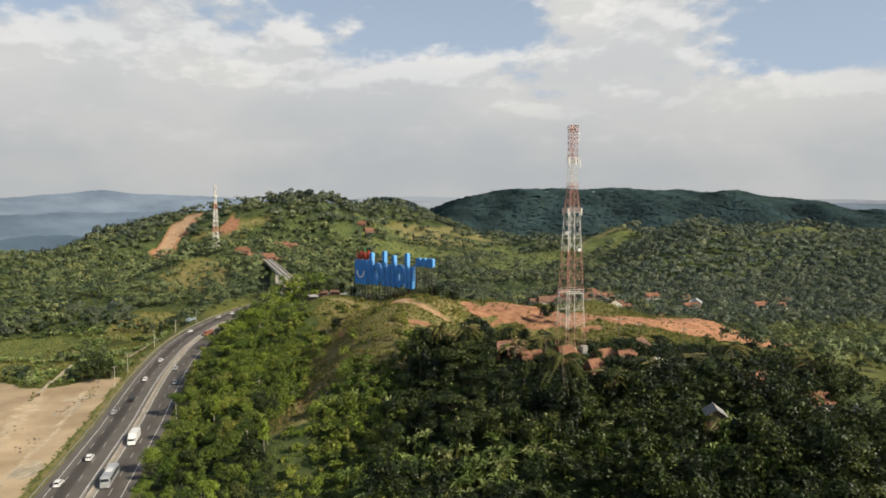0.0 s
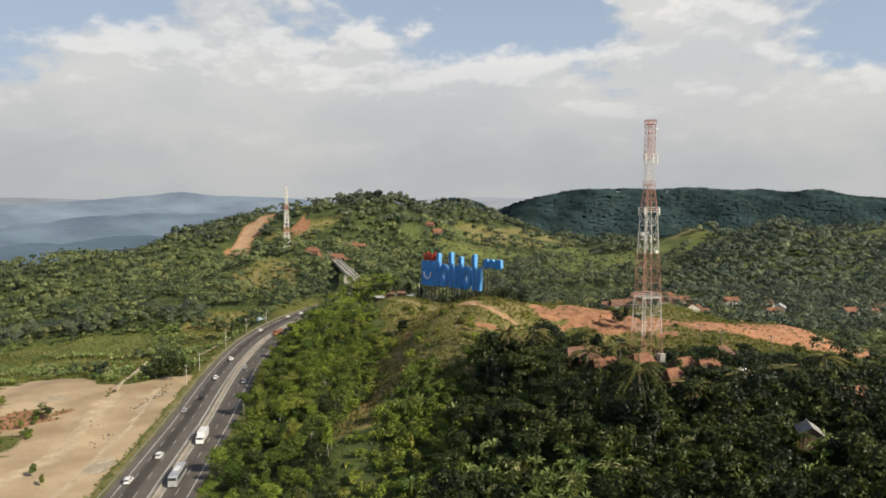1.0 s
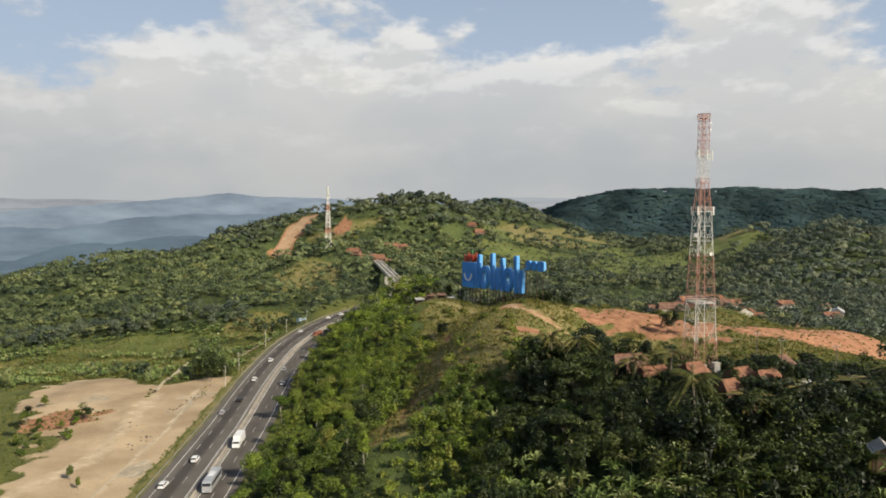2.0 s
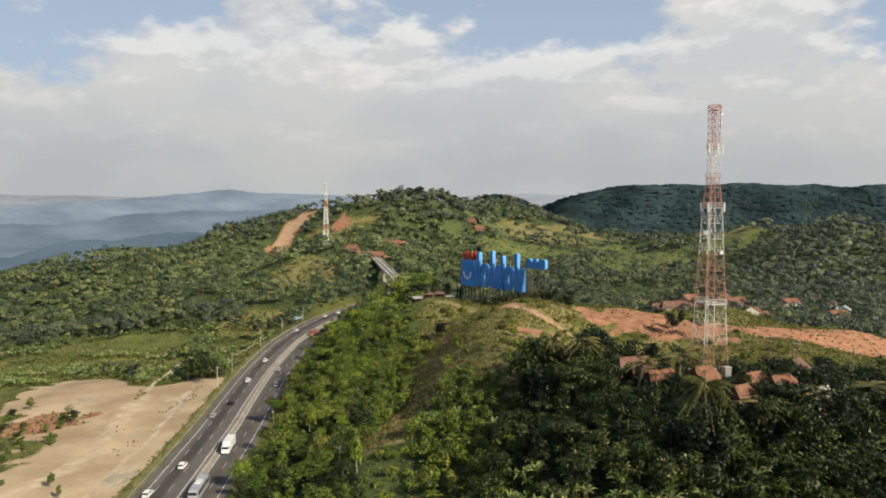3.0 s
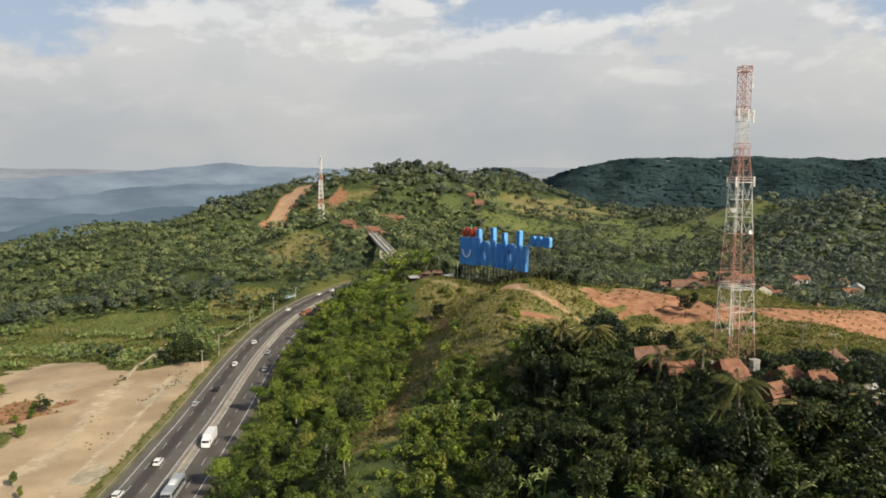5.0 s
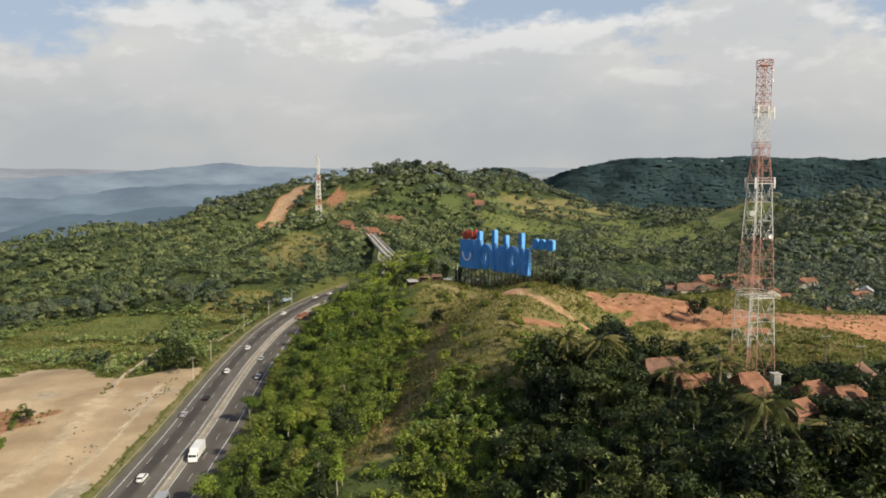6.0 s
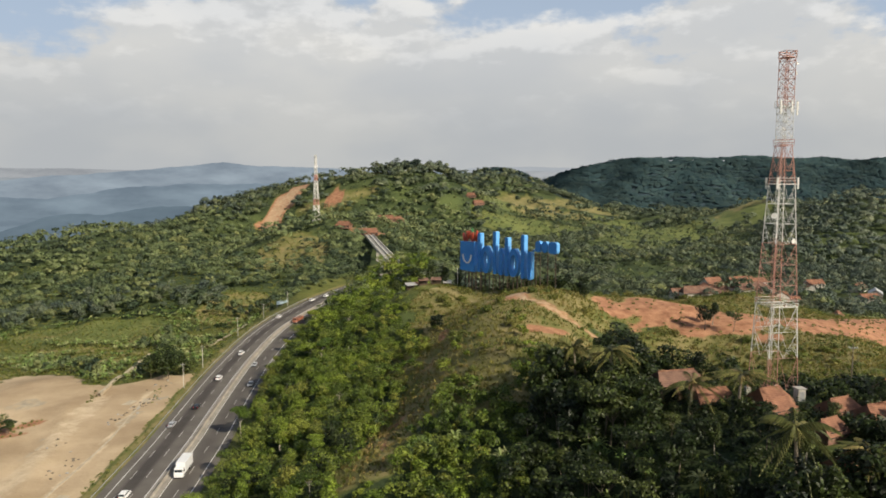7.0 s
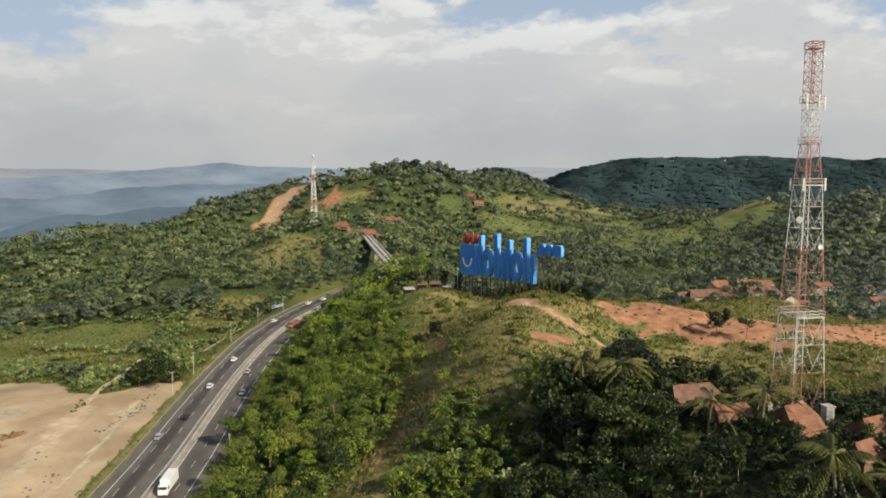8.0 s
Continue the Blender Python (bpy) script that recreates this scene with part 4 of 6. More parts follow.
# ---- houses ----
def house(x, y, turn, long, deep, wall_h, roof_h, roof_mat, label, sink=0.4, hip=0.0, lift=0.0, group="village houses", wall_mat=PLASTER):
    """A one-storey house: walls, pitched roof with ridge and eaves, door and windows."""
    z = spot(x, y)
    h = base("house", pose(x, y, z - sink + lift, 0, 0, turn), label, "house", group)
    L, D = long / 2, deep / 2
    bm = B()
    for lo, hi in (((-L, -D, 0), (L, -D + .18, wall_h)), ((-L, D - .18, 0), (L, D, wall_h)), ((-L, -D + .18, 0), (-L + .18, D - .18, wall_h)), ((L - .18, -D + .18, 0), (L, D - .18, wall_h))):
        box(bm, lo, hi)
    if not hip:
        for s in (-1, 1):
            g = [bm.verts.new((s * (L - dx), yy, zz)) for dx in (0, .18) for yy, zz in ((-D, wall_h), (D, wall_h), (0, wall_h + roof_h))]
            bm.faces.new(g[:3]), bm.faces.new(g[3:])
            for i in range(3):
                bm.faces.new((g[i], g[(i + 1) % 3], g[3 + (i + 1) % 3], g[3 + i]))
    part("wall", bm, wall_mat, h)
    e, over = 0.45, 0.4
    drop = roof_h * e / D
    rl, el = L + over - hip * D, L + over
    for s in (-1, 1):
        bm = B()
        courses = 9
        steps = [(i / courses + da, up) for i in range(courses) for da, up in ((0, .07), (1 / courses, 0))]  # overlapping courses of tiles
        edge = []
        for a, up in [(0, -.06)] + steps + [(1, -.12)]:
            y_, z_, l_ = s * (D + e) * (1 - a), wall_h - drop + (roof_h + drop) * a + up, el + (rl - el) * a
            edge.append((bm.verts.new((-l_, y_, z_)), bm.verts.new((l_, y_, z_))))
        for p0, p1 in zip(edge, edge[1:] + edge[:1]):
            bm.faces.new((p0[0], p0[1], p1[1], p1[0]))
        part("roof", bm, roof_mat, h)
        if hip:
            bm = B()
            q = [bm.verts.new(c) for c in ((s * el, -(D + e), wall_h - drop), (s * el, D + e, wall_h - drop), (s * rl, 0, wall_h + roof_h))]
            bm.faces.new(q)
            bmesh.ops.solidify(bm, geom=bm.faces[:], thickness=.08)
            part("roof", bm, roof_mat, h)
    part("ridge", bar((-rl, 0, wall_h + roof_h + .05), (rl, 0, wall_h + roof_h + .05), .16, sides=6), ROOF_TILE if roof_mat is not ROOF_TIN else ROOF_TIN, h)
    for k, xx in enumerate(np.linspace(-L + 1.2, L - 1.2, 4)):
        for s in (-1, 1):
            if k == 1 and s == -1:
                d = part("door", slab((xx - .45, s * D - .05, 0.1), (xx + .45, s * D + .05, 2.1)), WOOD, h, "dark wooden door")
                continue
            w = part("window", slab((xx - .6, s * D - .04, 1.0), (xx + .6, s * D + .04, 2.1)), WOOD, h)
            part("pane", slab((xx - .52, s * D - .055, 1.07), (xx + .52, s * D + .055, 2.03)), GLASS, w)
    return h


TERRA = "house with a terracotta tile roof half hidden in trees"
for row in ((63.9, 188.6, 20, 6.8, 5, ROOF_TILE), (62.8, 183.2, 26, 7.5, 4.8, ROOF_TILE), (66.4, 173, 28, 6, 4.4, ROOF_TILE), (57.0, 198.5, 18, 9.5, 5.4, ROOF_TILE),
            (72.5, 181, 24, 7, 5.5, ROOF_TILE), (65.5, 165, 30, 7, 5, ROOF_TILE), (76.5, 176.5, 20, 7.5, 5.5, ROOF_TILE), (86, 189, 40, 6, 4.5, ROOF_BROWN)):
    x, y, turn, long, deep, rm = row
    house(x, y, turn, long * .9, deep * .86, 1.9, 1.7, rm, TERRA if rm is ROOF_TILE else "house with a weathered brown tile roof among palms", hip=.5, group="houses by the mast", wall_mat=BRICK)
house(52.2, 205.4, 14, 10.5, 6, 4.6, 2.0, ROOF_BROWN, "house with a weathered brown tile roof among palms", hip=.5, group="houses by the mast", wall_mat=BRICK)
for x, y, turn, long, deep in ((79.5, 166.8, 20, 6, 4.8), (85, 146.5, 70, 5, 4), (124, 150, 60, 5, 4)):
    house(x, y, turn, long, deep, 3.9, 1.3, ROOF_TIN, "small shed with a pale tin roof among trees", group="tin-roofed sheds", wall_mat=WOOD)
for x, y, turn, long, deep in ((107, 166, 20, 8, 6), (118, 158, 5, 8, 5)):
    house(x, y, turn, long, deep, 2.8, 2.0, ROOF_TILE, TERRA, group="houses by the mast")
for x, y, turn, long, deep, rm in ((126.5, 390, 2, 22, 6, ROOF_BROWN), (119, 397, 4, 12, 6, ROOF_BROWN), (133, 399, 100, 14, 10, ROOF_TILE), (149, 395, 12, 17, 12, ROOF_BROWN), (162, 396, 98, 11, 9, ROOF_TILE), (171, 402, 5, 12, 8, ROOF_TILE),
                                   (157, 424, 10, 16, 9, ROOF_TILE), (141, 420, 20, 9, 7, ROOF_TILE), (196, 402, 60, 9, 7, ROOF_TILE), (176, 420, 20, 8, 6, ROOF_TILE)):
    house(x, y, turn, long, deep, 2.8, 2.6, rm, TERRA if rm is ROOF_TILE else "long school-like house with a weathered brown tile roof", hip=.45 if long > 15 else 0, group="hamlet houses", sink=.7)
house(84, 366, 8, 12, 6, 2.8, 1.6, ROOF_TIN, "low shed with a pale sheet roof on the ridge", group="tin-roofed sheds", lift=2)
for x, y, turn, long, deep, rm in ((46, 360, 5, 14, 7, ROOF_BROWN), (58, 352, 10, 7, 5, ROOF_TIN), (0, 362, -20, 9, 6, ROOF_TIN), (-8, 366, 30, 8, 6, ROOF_BROWN), (8, 364, -30, 8, 6, ROOF_TILE)):
    house(x, y, turn, long, deep, 2.8, 1.8, rm, "low stall house behind the roadside sign", group="stall houses")
for x, y, turn, long, deep in ((-57, 648, 5, 14, 8), (-80, 662, -12, 12, 8), (-52, 752, 8, 18, 10), (-41, 764, 60, 14, 9), (46, 915, 20, 13, 9), (38, 925, -10, 11, 8)):
    house(x, y, turn, long, deep, 3.0, 3.0, ROOF_TILE, "long house with an orange tile roof on the hillside", hip=.4, lift=.5, group="hillside houses", wall_mat=BRICK)
for x, y, turn in ((252, 470, 10), (262, 480, 60), (300, 462, 20), (345, 500, 0), (322, 470, 30), (238, 510, 80), (246, 520, 10), (268, 508, 40), (218, 540, 15)):
    house(x, y, turn, 11, 7, 3.0, 2.2, ROOF_TILE if turn != 60 else ROOF_TIN, "valley house with a tile roof half hidden in trees", lift=1.5, group="valley houses")
box_house = base("tank_kiosk", pose(69.5, 188.6, spot(69.5, 188.6) - .2, 0, 0, 9), "small white equipment kiosk beside the mast", "kiosk")
part("cabin", slab((-.75, -.75, 0), (.75, .75, 2.6)), PLASTER, box_house, bevel=.06)
part("roof", slab((-.9, -.9, 2.6), (.9, .9, 2.75)), CONCRETE, box_house)
part("door", slab((-.42, -.8, 0.1), (.42, -.75, 2.1)), STEEL_GREY, box_house)



def stall(x, y, turn, wide, cover, label):
    """An open roadside stall: four posts, a slanting cover, a counter with a dark back cloth."""
    z = min(spot(x + a, y + b) for a in (-1.5, 1.5) for b in (-1.2, 1.2))
    t = base("stall", pose(x, y, z - .1, 0, 0, turn), label, "stall", "stalls by the sign")
    for sx in (-1, 1):
        for sy, tall in ((-1, 2.3), (1, 2.9)):
            part("post", bar((sx * wide / 2, sy * 1.3, -.4), (sx * wide / 2, sy * 1.3, tall), .06, sides=6), WOOD, t)
    bm = prism([(-wide / 2 - .4, 0), (wide / 2 + .4, 0), (wide / 2 + .4, .07), (-wide / 2 - .4, .07)], 3.4)
    part("cover", bm, cover, t, m=pose(0, 0, 2.62, 12, 0, 0))
    part("counter", slab((-wide / 2 + .1, -1.2, 0), (wide / 2 - .1, -.7, .95)), WOOD, t, bevel=.02)
    part("back_cloth", slab((-wide / 2, 1.24, .3), (wide / 2, 1.28, 2.6)), DARK_STEEL, t)


for x, y, turn, wide, cover in ((-9, 341.5, 20, 3.6, ROOF_TIN), (-4, 342.5, 10, 3.4, ROOF_BROWN), (1, 343.5, -5, 3.6, ROOF_BROWN), (5.5, 344.5, 0, 2.6, ROOF_TIN), (10, 347, 5, 4.4, ROOF_BROWN), (-6.5, 346.5, 15, 4, ROOF_BROWN), (40, 334, 10, 7, ROOF_BROWN), (48, 336, 4, 6, ROOF_TIN)):
    stall(x, y, turn, wide, cover, "open wooden stall with a pale sheet cover" if cover is ROOF_TIN else "open wooden stall with a brown cover")
lamp = base("lamp_pole", pose(9.6, 342, spot(9.6, 342) - .2), "slim pale pole standing before the sign", "pole")
part("shaft", bar((0, 0, 0), (0, 0, 8.2), .12, .07, 8), PALE_CONCRETE, lamp)
part("arm", bar((0, 0, 8.1), (0, -1.2, 8.5), .05, .04, 6), STEEL_GREY, lamp)

# ---- overpass beyond the bend ----
overpass = base("overpass", pose(0, 0, 0), "pale concrete overpass climbing to the houses", "bridge")
deck_line = ramp_line(np.array([(-19, 466, 25.0), (-24, 482, 25.5), (-36, 540, 27), (-54, 630, 29.5), (-70, 690, 35)], float), 8)
dt = np.gradient(deck_line, axis=0)
dt /= np.linalg.norm(dt[:, :2], axis=1)[:, None]
dn = np.stack([dt[:, 1], -dt[:, 0], 0 * dt[:, 0]], -1)


def deck(offs_, lifts_):
    v = np.concatenate([[p + o * q + (0, 0, z) for o, z in zip(offs_, lifts_)] for p, q in zip(deck_line, dn)])
    k = len(offs_)
    return v, [(i * k + j, i * k + j + 1, (i + 1) * k + j + 1, (i + 1) * k + j) for i in range(len(deck_line) - 1) for j in range(k - 1)]


v, f = deck([-3.6, -3.6, 3.6, 3.6, -3.6], [-1.3, 0, 0, -1.3, -1.3])
part("deck", mesh_of("deck", v, f, CONCRETE), CONCRETE, overpass)
v, f = deck([-3.3, 3.3], [.02, .02])
part("surface", mesh_of("surface", v, f, CONCRETE), CONCRETE, overpass, "worn grey road surface")
for o in (-3.5, 0, 3.5):
    v, f = deck([o - .2, o - .2, o + .2, o + .2], [0, 1.0, 1.0, 0])
    part("parapet", mesh_of("parapet", v, f, PALE_CONCRETE), PALE_CONCRETE, overpass)
for i in (2, 5, 8, 11, 14):
    p = deck_line[i]
    gz = spot(p[0], p[1])
    if gz < p[2] - 2:
        part("pier", slab((p[0] - 1.2, p[1] - .7, gz - 1), (p[0] + 1.2, p[1] + .7, p[2] - 1.2)), CONCRETE, overpass)


# ---- vehicles ----
def wheel_set(parent, xs, half, r, wide=.24):
    for x in xs:
        for s in (-1, 1):
            bm = bar((x, s * half - wide / 2, r), (x, s * half + wide / 2, r), r, sides=14)
            w = part("wheel", bm, TYRE, parent)
            part("rim", bar((x, s * (half + wide / 2 + .005) - .01, r), (x, s * (half + wide / 2 + .005) + .01, r), r * .6, sides=12), STEEL_GREY, w)


def car(paint_mat, label, kind="van"):
    """A people carrier or hatchback, 4.4 m long, facing +x."""
    c = base("car", Matrix(), label, "car", "cars on the road")
    hw = .86
    hood = {"van": 1.0, "sedan": .95}[kind]
    top = {"van": 1.68, "sedan": 1.45}[kind]
    side = [(-2.15, .35), (-2.2, .75), (-2.12, hood + .05), (-1.95, hood + .12), (1.0, hood + .05), (2.05, hood - .18), (2.2, .62), (2.15, .32)]
    part("body", prism(side, 2 * hw), paint_mat, c, bevel=.09)
    rear = -2.0 if kind == "van" else -1.55
    cab = [(rear, hood + .02), (rear + .25, top - .08), (rear + .5, top), (.25, top), (.5, top - .07), (1.3, hood + .02)]
    part("cabin", prism(cab, 2 * hw - .22), paint_mat, c, bevel=.07)
    for s in (-1, 1):
        y = s * (hw - .11)
        w = [(rear + .3, hood + .1), (rear + .42, top - .14), (.38, top - .14), (1.0, hood + .1)]
        g = prism(w, .03)
        bmesh.ops.translate(g, verts=g.verts, vec=(0, y, 0))
        part("side_window", g, GLASS, c)
        part("headlamp", slab((2.0, s * .62 - .18, .62), (2.2, s * .62 + .18, .8)), LAMP_CLEAR, c, bevel=.04)
        part("tail_lamp", slab((-2.22, s * .7 - .1, .8), (-2.1, s * .7 + .1, 1.05)), LAMP_RED, c, bevel=.03)
        part("mirror", slab((.75, s * (hw + .05) - .08, hood + .05), (.95, s * (hw + .05) + .08, hood + .2)), paint_mat, c, bevel=.03)
    bm = B()
    q = [bm.verts.new(p) for p in ((.56, -.66, top - .1), (.56, .66, top - .1), (1.27, .72, hood + .08), (1.27, -.72, hood + .08))]
    bm.faces.new(q)
    bmesh.ops.translate(bm, verts=bm.verts, vec=(.03, 0, .02))
    bmesh.ops.solidify(bm, geom=bm.faces[:], thickness=.02)
    part("windscreen", bm, GLASS, c)
    bm = B()
    bm.faces.new([bm.verts.new(p) for p in ((rear + .22, -.62, top - .12), (rear + .22, .62, top - .12), (rear - .0, .7, hood + .12), (rear - .0, -.7, hood + .12))])
    bmesh.ops.translate(bm, verts=bm.verts, vec=(-.04, 0, .0))
    bmesh.ops.solidify(bm, geom=bm.faces[:], thickness=.02)
    part("rear_window", bm, GLASS, c)
    part("bumper", slab((2.1, -.8, .3), (2.28, .8, .55)), CAR_BLACK, c, bevel=.05)
    wheel_set(c, (-1.35, 1.35), hw - .08, .33)
    return c


def truck(cargo_mat, cab_mat, label, long=9.0, tall=3.6, open_bed=False):
    t = base("truck", Matrix(), label, "truck", "trucks on the road")
    L = long / 2
    side = [(L - 1.9, .55), (L - 1.9, 2.75), (L - .5, 2.75), (L - .12, 1.75), (L, 1.5), (L, .5)]
    cab = part("cab", prism(side, 2.35), cab_mat, t, bevel=.08)
    part("windscreen", slab((L - .42, -1.0, 1.75), (L - .12, 1.0, 2.45)), GLASS, cab, bevel=.05)
    for s in (-1, 1):
        part("side_window", slab((L - 1.5, s * 1.18 - .02, 1.7), (L - .6, s * 1.18 + .02, 2.4)), GLASS, cab)
        part("headlamp", slab((L - .05, s * .85 - .2, .7), (L + .03, s * .85 + .2, .95)), LAMP_CLEAR, cab)
    part("chassis", slab((-L, -.5, .6), (L - .5, .5, .9)), DARK_STEEL, t)
    if open_bed:
        bm = B()
        box(bm, (-L, -1.2, .95), (L - 2.1, 1.2, 1.1))
        for lo, hi in (((-L, -1.25, 1.1), (L - 2.1, -1.15, tall - 1.2)), ((-L, 1.15, 1.1), (L - 2.1, 1.25, tall - 1.2)), ((-L, -1.15, 1.1), (-L + .1, 1.15, tall - 1.2)), ((L - 2.2, -1.15, 1.1), (L - 2.1, 1.15, tall - 1.0))):
            box(bm, lo, hi)
        part("bed", bm, cargo_mat, t)
        part("load", slab((-L + .2, -1.1, 1.1), (L - 2.3, 1.1, tall - 1.35)), ROOF_BROWN, t, "brown load", bevel=.15)
    else:
        part("cargo_box", slab((-L, -1.25, .95), (L - 2.05, 1.25, tall)), cargo_mat, t, bevel=.06)
    wheel_set(t, (-L + 1.2, -L + 2.4, L - 1.2), 1.05, .5, .3)
    return t


def coach(paint_mat, label):
    c = base("bus", Matrix(), label, "bus", "buses on the road")
    part("body", prism([(-5.9, .45), (-5.95, 3.1), (-5.6, 3.4), (5.5, 3.4), (5.85, 2.6), (6.0, 1.2), (5.95, .4)], 2.5), paint_mat, c, bevel=.12)
    part("windscreen", slab((5.72, -1.12, 1.4), (5.9, 1.12, 2.9)), GLASS, c, bevel=.05)
    for s in (-1, 1):
        for k in range(6):
            part("side_window", slab((-5.3 + 1.75 * k, s * 1.25 - .02, 1.75), (-3.7 + 1.75 * k, s * 1.25 + .02, 2.75)), GLASS, c)
        part("headlamp", slab((5.9, s * .9 - .2, .7), (6.0, s * .9 + .2, .95)), LAMP_CLEAR, c)
    part("air_unit", slab((-1.5, -.8, 3.38), (1.5, .8, 3.62)), CAR_WHITE, c, bevel=.06)
    wheel_set(c, (-3.6, 3.6), 1.1, .5, .3)
    return c


fleet = {
    "white_van": lambda: car(CAR_WHITE, "white people carrier driving on the road"), "silver": lambda: car(CAR_SILVER, "silver hatchback driving on the road", "sedan"),
    "black": lambda: car(CAR_BLACK, "black car driving on the road", "sedan"), "box": lambda: truck(CAR_WHITE, CAR_WHITE, "white box truck driving on the road"),
    "red": lambda: truck(CAR_RED, CAR_RED, "rusty red open truck with a load", 10.0, 3.4, True), "coach": lambda: coach(CAR_SILVER, "silver coach with dark windows"),
    "small": lambda: truck(CAR_WHITE, CAR_SILVER, "small white cargo truck", 6.5, 2.9)}
built = {}
# offset from the middle, run along the road by y, kind; the left side drives away, the right side towards
for kind, off, y in (("black", -6.4, 293), ("silver", -9.8, 276), ("white_van", -6.5, 327), ("white_van", -6.4, 362), ("white_van", -9.6, 426), ("box", 3.4, 240), 
                     ("red", 3.2, 420), ("black", 7.0, 436), ("silver", 3.4, 345), ("coach", 3.4, 206), ("white_van", -6.5, 226), ("white_van", -9.7, 206),
                     ("small", -9.8, 182), ("black", -6.4, 186), ("white_van", -9.4, 466), ("silver", 7.0, 318), ("white_van", 3.4, 468), ("white_van", -6.4, 478)):
    s = float(np.interp(y, road_xy[:, 1], run))
    p, q = on_road(s, off), on_road(s + 2, off)
    turn = math.degrees(math.atan2(q[1] - p[1], q[0] - p[0])) + (180 if off > 0 else 0)
    m = pose(p[0], p[1], p[2] + .015, 0, 0, turn)
    if kind in built:
        copy_thing(built[kind], m)
    else:
        built[kind] = fleet[kind]()
        built[kind].matrix_basis = m


# ---- roadside poles, ditch, rubble ----
def power_pole(x, y, tall=9.0, label="slim concrete power pole beside the road", shaft=PALE_CONCRETE):
    z = spot(x, y)
    p = base("power_pole", pose(x, y, z - .2), label, "pole", "power poles")
    part("shaft", bar((0, 0, 0), (0, 0, tall), .13, .08, 10), shaft, p)
    part("crossarm", slab((-.9, -.06, tall - .7), (.9, .06, tall - .58)), STEEL_GREY, p)
    for s in (-.8, 0, .8):
        part("insulator", bar((s, 0, tall - .58), (s, 0, tall - .3), .06, sides=8), PALE_CONCRETE, p)
    return p


for s in (318, 344, 392, 424, 452):
    k = float(np.interp(s, road_xy[:, 1], run))
    q = on_road(k, -17.2)
    power_pole(q[0], q[1], 9.5 if s < 400 else 8.5)
power_pole(84.5, 186, 8.0, "slim dark wooden pole by the houses", BARK), power_pole(81.5, 193, 9.0, "slim dark wooden pole by the houses", BARK), power_pole(100, 190, 8.0, "slim dark wooden pole by the houses", BARK)
ditch_line = ramp_line(np.array([(-118.5, 307), (-121.6, 325), (-126.4, 352), (-131.5, 382)], float), 4)
for name, pts, wide, up in (("drain_wall", ditch_line, .55, .8), ("kerb", ramp_line(np.array([(-91.5, 190), (-92.2, 216), (-94.4, 259), (-97.2, 280), (-101.1, 304.6)], float), 4), .3, .14),
                            ("drain_wall", ramp_line(np.array([(-108, 392), (-104, 410), (-98, 424)], float), 4), .8, .8)):
    g = np.gradient(pts, axis=0)
    g /= np.linalg.norm(g, axis=1)[:, None]
    zz = height(pts[:, 0], pts[:, 1])
    if len(zz) > 4:
        zz = np.maximum(zz, np.polyval(np.polyfit(np.arange(len(zz)), zz, 2), np.arange(len(zz))))
    v = np.concatenate([[(x + o * b, y - o * a, z + h) for o, h in ((-wide, -.4), (-wide, up), (wide, up), (wide, -.4))] for (x, y), (a, b), z in zip(pts, g, zz)])
    f = [(i * 4 + j, i * 4 + j + 1, i * 4 + j + 5, i * 4 + j + 4) for i in range(len(pts) - 1) for j in range(3)]
    tagged(new(name, mesh_of(name, v, f, DUSTY)), "dusty tan concrete drain wall beside the worked ground", "wall", kind="structure")
for x, y, turn, a, b in ((-104.5, 300, 80, 5, 3), (-99, 302, 80, 4, 2.4), (-88.5, 224, 84, 6, 3), (-87.5, 215, 84, 5, 2.4)):
    z = max(spot(x + dx, y + dy) for dx in (-2, 2) for dy in (-3, 3))
    tagged(part("concrete_pad", slab((-a / 2, -b / 2, -.5), (a / 2, b / 2, .05)), DUSTY, None, m=pose(x, y, z, 0, 0, turn), bevel=.03), "pale worn concrete pad on the sandy ground", "concrete pad", "concrete pads")
rng = np.random.RandomState(31)
for x, y, n in ((-98.5, 300, 30), (-101, 285, 14), (-99, 246, 14), (-103, 322, 10), (-109, 262, 4)):
    for k in range(n):
        px, py = x + rng.normal(0, 1.6), y + rng.normal(0, 5)
        bm = B()
        bmesh.ops.create_icosphere(bm, subdivisions=1, radius=rng.uniform(.2, .55))
        for w in bm.verts:
            w.co *= rng.uniform(.7, 1.25)
        rock = part("rubble", bm, CONCRETE if rng.rand() < .4 else BARK, None, m=pose(px, py, spot(px, py) + .1, 0, 0, rng.uniform(0, 360)) @ Matrix.Diagonal((1.3, 1, .6, 1)))
        tagged(rock, "broken lump of concrete or soil on the sandy ground", "rubble", "rubble heap")
# board and huts where the road bends away
hut = base("roadside_board", pose(-88, 462, spot(-88, 462), 0, 0, 70), "pale blue slanted roadside board on posts", "board")
part("panel", slab((-6, -.1, 1.5), (6, .1, 4.0)), shade("pale_blue_board", (0.30, 0.42, 0.52), (0.45, 0.55, 0.62), 2.0, 0.6), hut, bevel=.04)
for s in (-5, 0, 5):
    part("post", bar((s, .2, -.3), (s, .2, 3.9), .12), STEEL_GREY, hut)

# ---- plants ----
def unit(v):
    return v / np.maximum(np.linalg.norm(v, axis=-1, keepdims=True), 1e-6)


